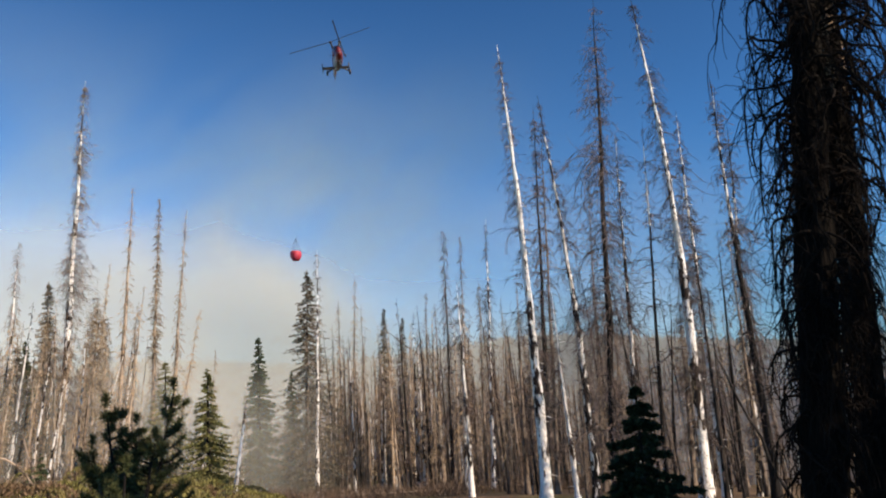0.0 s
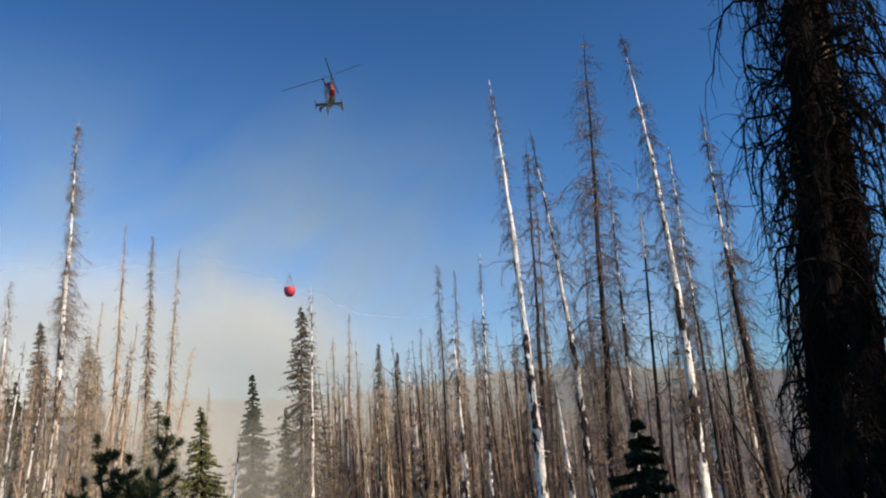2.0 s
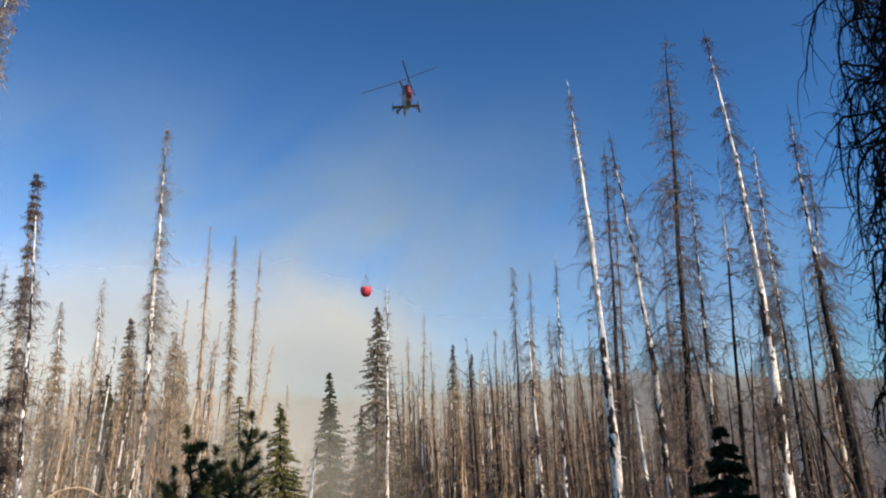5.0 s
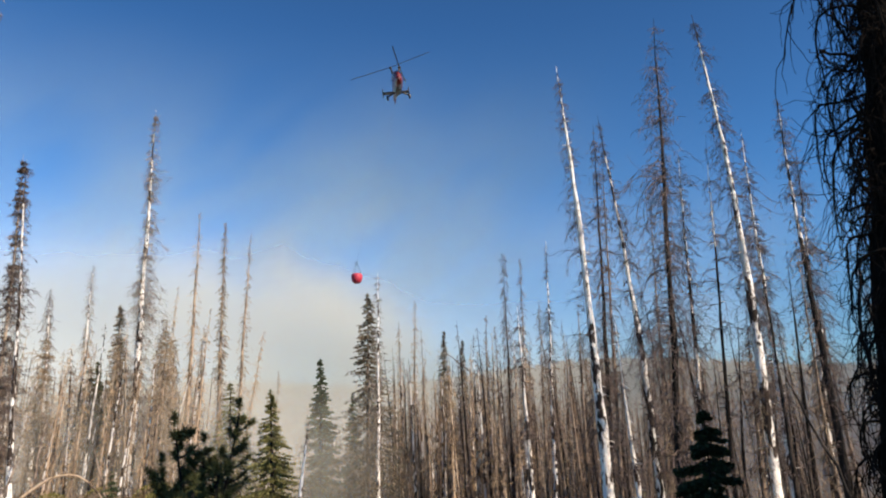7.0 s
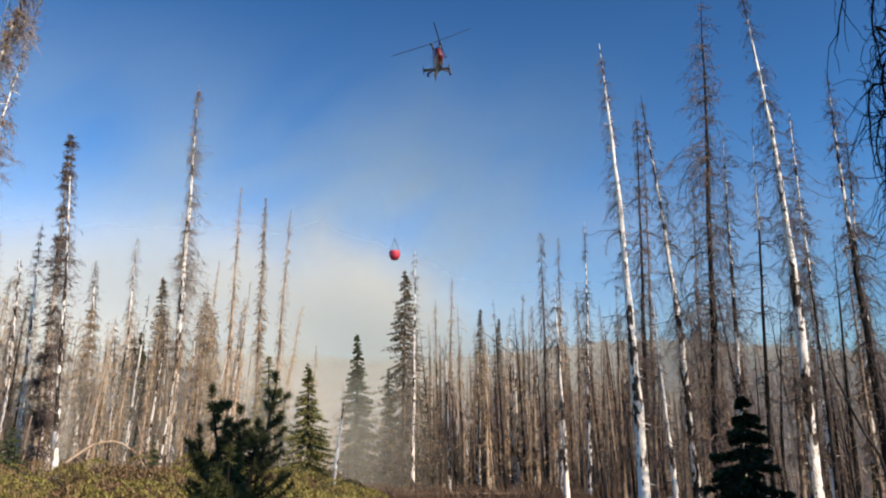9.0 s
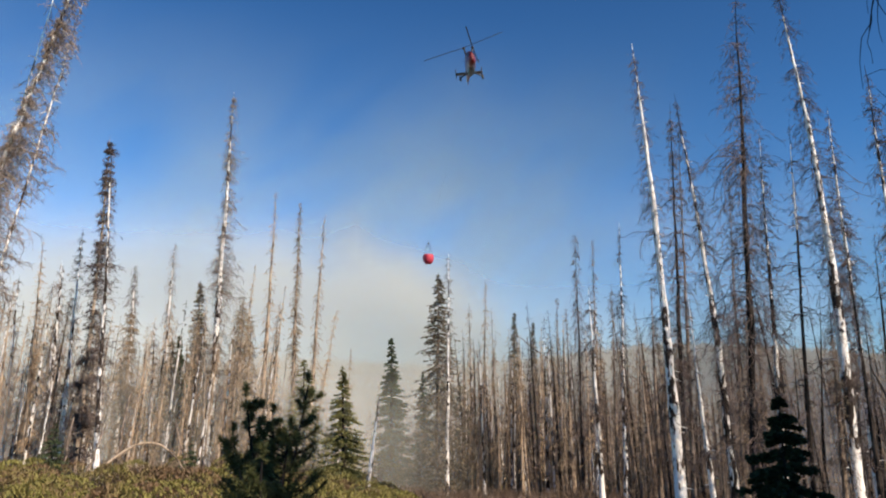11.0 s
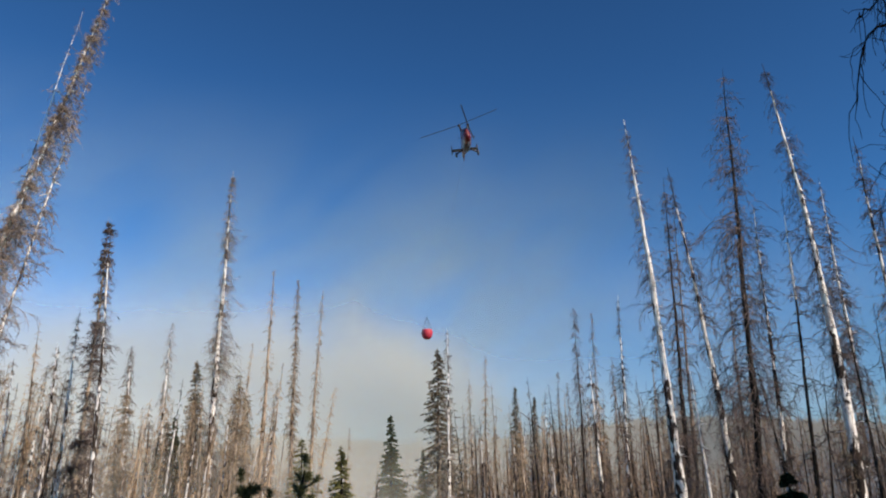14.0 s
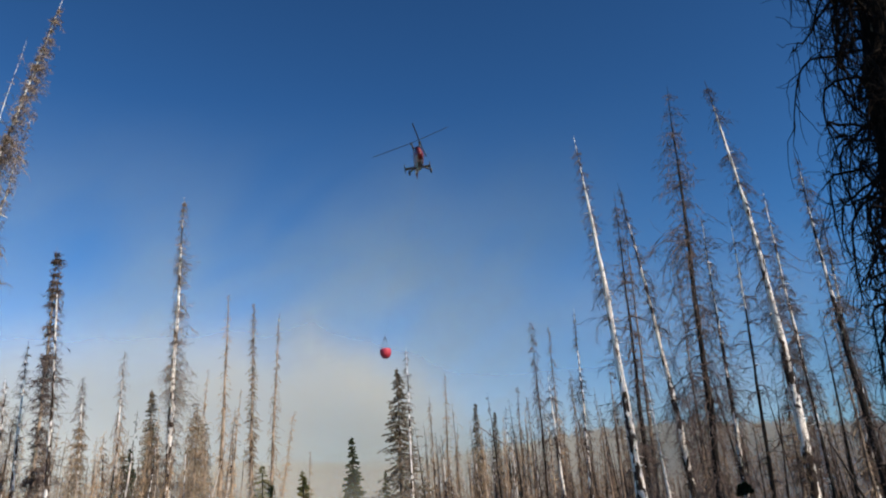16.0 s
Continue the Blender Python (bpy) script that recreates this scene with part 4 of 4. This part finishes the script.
def smoke_curtain(dist, b0, b1, e_top, density, label, material=M_SMOKE):
    """A drifting sheet of smoke, billowed in depth; density(bearing, elevation) in degrees."""
    nb, ne = 130, 110
    verts, dens = [], []
    for j in range(ne):
        e = -6 + (e_top + 6) * j / (ne - 1)
        for i in range(nb):
            b = b0 + (b1 - b0) * i / (nb - 1)
            d = dist * (1 + 0.012 * noise.noise(Vector((b * 0.12, e * 0.15, dist))))
            verts.append((math.sin(radians(b)) * d, math.cos(radians(b)) * d, 1.7 + d * math.tan(radians(e))))
            edge = smooth(b, b0, b0 + 5) * smooth(-b, -b1, -b1 + 5) * smooth(-e, -e_top, -e_top + 4)
            dens.append(max(0.0, min(0.97, density(b, e))) * edge)
    quads = [(j * nb + i, j * nb + i + 1, (j + 1) * nb + i + 1, (j + 1) * nb + i) for j in range(ne - 1) for i in range(nb - 1)]
    me = mesh_np("smoke", verts, quads, [material])
    me.attributes.new("veil", "FLOAT", "POINT").data.foreach_set("value", np.array(dens, np.float32))
    tagged(new("smoke", me), label, "smoke", kind="structure")


def bank_top(b):
    return float(np.interp(b, [-60, -40, -28, -20, -15, -12, -8, -4, 0, 10, 60], [10, 10.5, 11, 12.3, 12.6, 11.6, 9.8, 7.9, 6.8, 6, 6]))


def high_veil(b, e):
    """Thin wisps, drawn out along the wind."""
    along, across = b * 0.8 + e * 0.6, e * 0.8 - b * 0.6
    wisp = noise.fractal(Vector((along * 0.06, across * 0.13, 9.4)), 1.0, 2.0, 4)
    return 0.52 * max(0.12, 0.72 + 0.9 * wisp) * smooth(-e, -31, -11) * smooth(-b, -24, 12)


def bank(b, e):
    puff = 2.0 * noise.fractal(Vector((b * 0.17, e * 0.15, 3.1)), 1.0, 2.0, 5)
    body = smooth(bank_top(b) + puff - e, -3.8 - 2.5 * smooth(-b, 16, 26), 2.6) * float(np.interp(b, [-45, -20, -12, -6, 0, 12, 50], [0.75, 0.88, 0.95, 0.9, 0.48, 0.14, 0.1]))
    haze = 0.62 * smooth(21 - e, 0, 16)
    return 1 - (1 - body) * (1 - haze)


def low_haze(k, left, right):
    def f(b, e):
        puff = 1.6 * noise.fractal(Vector((b * 0.2, e * 0.2, k)), 1.0, 2.0, 4)
        return smooth(5.5 - 3.0 * smooth(b, -4, 12) + puff - e, -1.0, 6.0) * (left + (right - left) * smooth(b, -13, -6))
    return f


smoke_curtain(165, -62, 62, 44, high_veil, "thin pale haze high above the smoke bank", M_HIGH_HAZE)
smoke_curtain(150, -62, 62, 44, bank, "pale beige wildfire smoke bank behind the trees")
smoke_curtain(63, -55, 55, 44, low_haze(1.7, 0.44, 0.13), "thin grey smoke drifting between the trees", M_LOW_SMOKE)
smoke_curtain(47.5, -52, 50, 44, low_haze(5.2, 0.22, 0.02), "thin grey smoke drifting between the trees")
smoke_curtain(41, -52, -8, 44, low_haze(8.8, 0.20, 0.0), "thin grey smoke drifting between the trees")


def right_haze(b, e):
    puff = 1.2 * noise.fractal(Vector((b * 0.22, e * 0.3, 2.3)), 1.0, 2.0, 4)
    return 0.42 * smooth(4.0 + puff - e, -2.0, 4.0) * smooth(b, 8, 18)


smoke_curtain(37, 2, 50, 44, right_haze, "thin smoke tinted for sky light, low among the dark trunks", M_SKYLIT_SMOKE)


# ---- helicopter and its water bucket ----
def prim(kind, m, **kw):
    bm = bmesh.new()
    if kind == "cone":
        bmesh.ops.create_cone(bm, cap_ends=True, segments=kw.get("seg", 16), radius1=kw["r1"], radius2=kw["r2"], depth=kw["d"])
    elif kind == "ball":
        bmesh.ops.create_uvsphere(bm, u_segments=24, v_segments=14, radius=1)
    else:
        bmesh.ops.create_cube(bm, size=1)
        bmesh.ops.bevel(bm, geom=bm.edges[:], offset=0.06, segments=1, affect="EDGES")
    bm.transform(m)
    return bm


def bpart(name, bm, material, parent, label=""):
    me = bpy.data.meshes.new(name)
    bm.to_mesh(me)
    bm.free()
    me.materials.append(material)
    for p in me.polygons:
        p.use_smooth = True
    return part(name, me, parent, label)


def paint(name, colour, rough, metal=0.0):
    m, nt, b = mat(name, rough)
    n = tex(nt, "Noise", 2.5, detail=5)
    r = ramp(nt, n.outputs[0], [(0.3, tuple(0.8 * c for c in colour)), (0.7, colour)])
    nt.links.new(r.outputs[0], b.inputs["Base Color"])
    b.inputs["Metallic"].default_value = metal
    b.inputs["Specular IOR Level"].default_value = 0.5
    return m


def D(x, y, z):
    return Matrix.Diagonal((x, y, z, 1))


def helicopter(m):
    """A narrow single-seat lifting helicopter with two leaning masts and wheels on wide struts."""
    red, dark, glass = paint("red_paint", (0.13, 0.010, 0.014), 0.4), paint("dark_metal", (0.02, 0.02, 0.025), 0.5), paint("tinted_screen", (0.02, 0.025, 0.03), 0.1)
    pale = paint("pale_paint", (0.42, 0.34, 0.24), 0.5)
    root = new("helicopter")
    root.matrix_world = m
    tagged(root, "red firefighting helicopter in flight with dark wheel struts", "helicopter")
    # nose along -y, up z, centre of the cabin at the origin
    bpart("fuselage", prim("ball", pose(0, 0.1, 0.05) @ D(0.62, 2.5, 1.15)), red, root)
    bpart("nose", prim("ball", pose(0, -1.6, -0.35) @ D(0.5, 1.1, 0.62)), red, root)
    bpart("windscreen", prim("ball", pose(0, -1.15, 0.32) @ D(0.5, 1.0, 0.72)), glass, root, "dark tinted windscreen")
    # a dark rounded shape set into the underside
    bpart("belly", prim("ball", pose(0, 0.1, -0.75) @ D(0.42, 1.7, 0.4)), dark, root, "dark underside")
    bpart("engine_cowling", prim("ball", pose(0, 0.8, 1.15) @ D(0.52, 1.5, 0.5)), red, root)
    bpart("tail_boom", prim("cone", pose(0, 3.9, 0.35, 90), r1=0.16, r2=0.5, d=4.6), red, root)
    bpart("tail_fin", prim("cube", pose(0, 6.0, 1.0, -14) @ D(0.10, 1.1, 2.3)), red, root)
    wing = bpart("stabiliser", prim("cube", pose(0, 3.4, 0.2) @ D(3.2, 0.8, 0.08)), dark, root)
    for sx in (-1, 1):
        bpart("end_plate", prim("cube", pose(1.6 * sx, 3.5, 0.25) @ D(0.07, 0.9, 1.0)), dark, wing)
        strut = bpart("wheel_strut", prim("cone", pose(0.72 * sx, 0.75, -1.0, 0, -62 * sx, 0), r1=0.09, r2=0.07, d=1.35, seg=10), dark, root)
        wheel = bpart("wheel", prim("cone", pose(1.32 * sx, 0.75, -1.42, 0, 90, 0), r1=0.3, r2=0.3, d=0.2, seg=18), dark, root)
        bpart("hub_cap", prim("cone", pose(1.43 * sx, 0.75, -1.42, 0, 90, 0), r1=0.13, r2=0.11, d=0.06, seg=12), pale, wheel)
        bpart("mirror_arm", prim("cone", pose(0.7 * sx, -1.5, -0.2, 0, 90, 0), r1=0.03, r2=0.03, d=0.7, seg=6), dark, root)
        mast = bpart("mast", prim("cone", pose(0.42 * sx, 0.6, 1.85, 0, 13 * sx, 0), r1=0.14, r2=0.09, d=0.9, seg=12), dark, root)
        hub = bpart("rotor_hub", prim("cone", pose(0.54 * sx, 0.6, 2.32, 0, 13 * sx, 0), r1=0.2, r2=0.16, d=0.16, seg=12), dark, root)
        for k in (0, 1):
            bpart("rotor_blade", prim("cube", pose(0.54 * sx, 0.6, 2.38, 0, 13 * sx, 0) @ pose(0, 0, 0, 0, 0, (78 if sx > 0 else 174) + 180 * k) @ pose(2.6, 0, 0.08, 3, -2) @ D(4.8, 0.13, 0.03)), dark, hub)
    nose_leg = bpart("nose_strut", prim("cone", pose(0, -1.9, -1.15), r1=0.06, r2=0.06, d=0.8, seg=8), dark, root)
    bpart("nose_wheel", prim("cone", pose(0, -1.9, -1.5, 0, 90, 0), r1=0.2, r2=0.2, d=0.14, seg=16), dark, nose_leg)
    return root


def water_bucket(x, y, z, top):
    orange = paint("bucket_cloth", (0.46, 0.03, 0.06), 0.6)
    cable = paint("cable", (0.05, 0.05, 0.05), 0.6)
    root = new("water_bucket")
    root.location = (x, y, z)
    tagged(root, "red collapsible water bucket hanging on a long line", "bucket")
    bm = bmesh.new()
    prof = [(0.86 * r, 0.86 * h) for r, h in ((0.16, -0.62), (0.42, -0.55), (0.62, -0.2), (0.7, 0.2), (0.66, 0.5), (0.62, 0.58), (0.58, 0.5), (0.6, 0.1), (0.4, -0.45))]
    rings = [[bm.verts.new((r * math.cos(a * math.pi / 9) * (1 + 0.04 * (a % 2)), r * math.sin(a * math.pi / 9) * (1 + 0.04 * (a % 2)), h)) for a in range(18)] for r, h in prof]
    for p, q in zip(rings, rings[1:]):
        for i in range(18):
            bm.faces.new((p[i], p[(i + 1) % 18], q[(i + 1) % 18], q[i]))
    bm.faces.new(rings[0][::-1])
    bpart("shell", bm, orange, root)
    for k in range(6):
        a = k * math.pi / 3
        P = np.array([[[0.53 * math.cos(a), 0.53 * math.sin(a), 0.48], [0.3 * math.cos(a), 0.3 * math.sin(a), 1.25], [0, 0, 1.95]]])
        v, q = tubes(P, np.full((1, 3), 0.012), 4)
        part("suspension_line", mesh_np("suspension_line", v, q, [cable]), root)
    t = np.array(top) - np.array([x, y, z])
    P = np.array([[0, 0, 1.95]]) + np.linspace(0, 1, 6)[:, None] * (t - np.array([0, 0, 1.95]))
    v, q = tubes(P[None], np.full((1, 6), 0.007), 4)
    part("long_line", mesh_np("long_line", v, q, [cable]), root)


helicopter(pose(-10.65, 85.34, 44.50, 4, -6, 10.1))
water_bucket(-15.29, 82.60, 20.39, (-10.65, 85.64, 43.50))
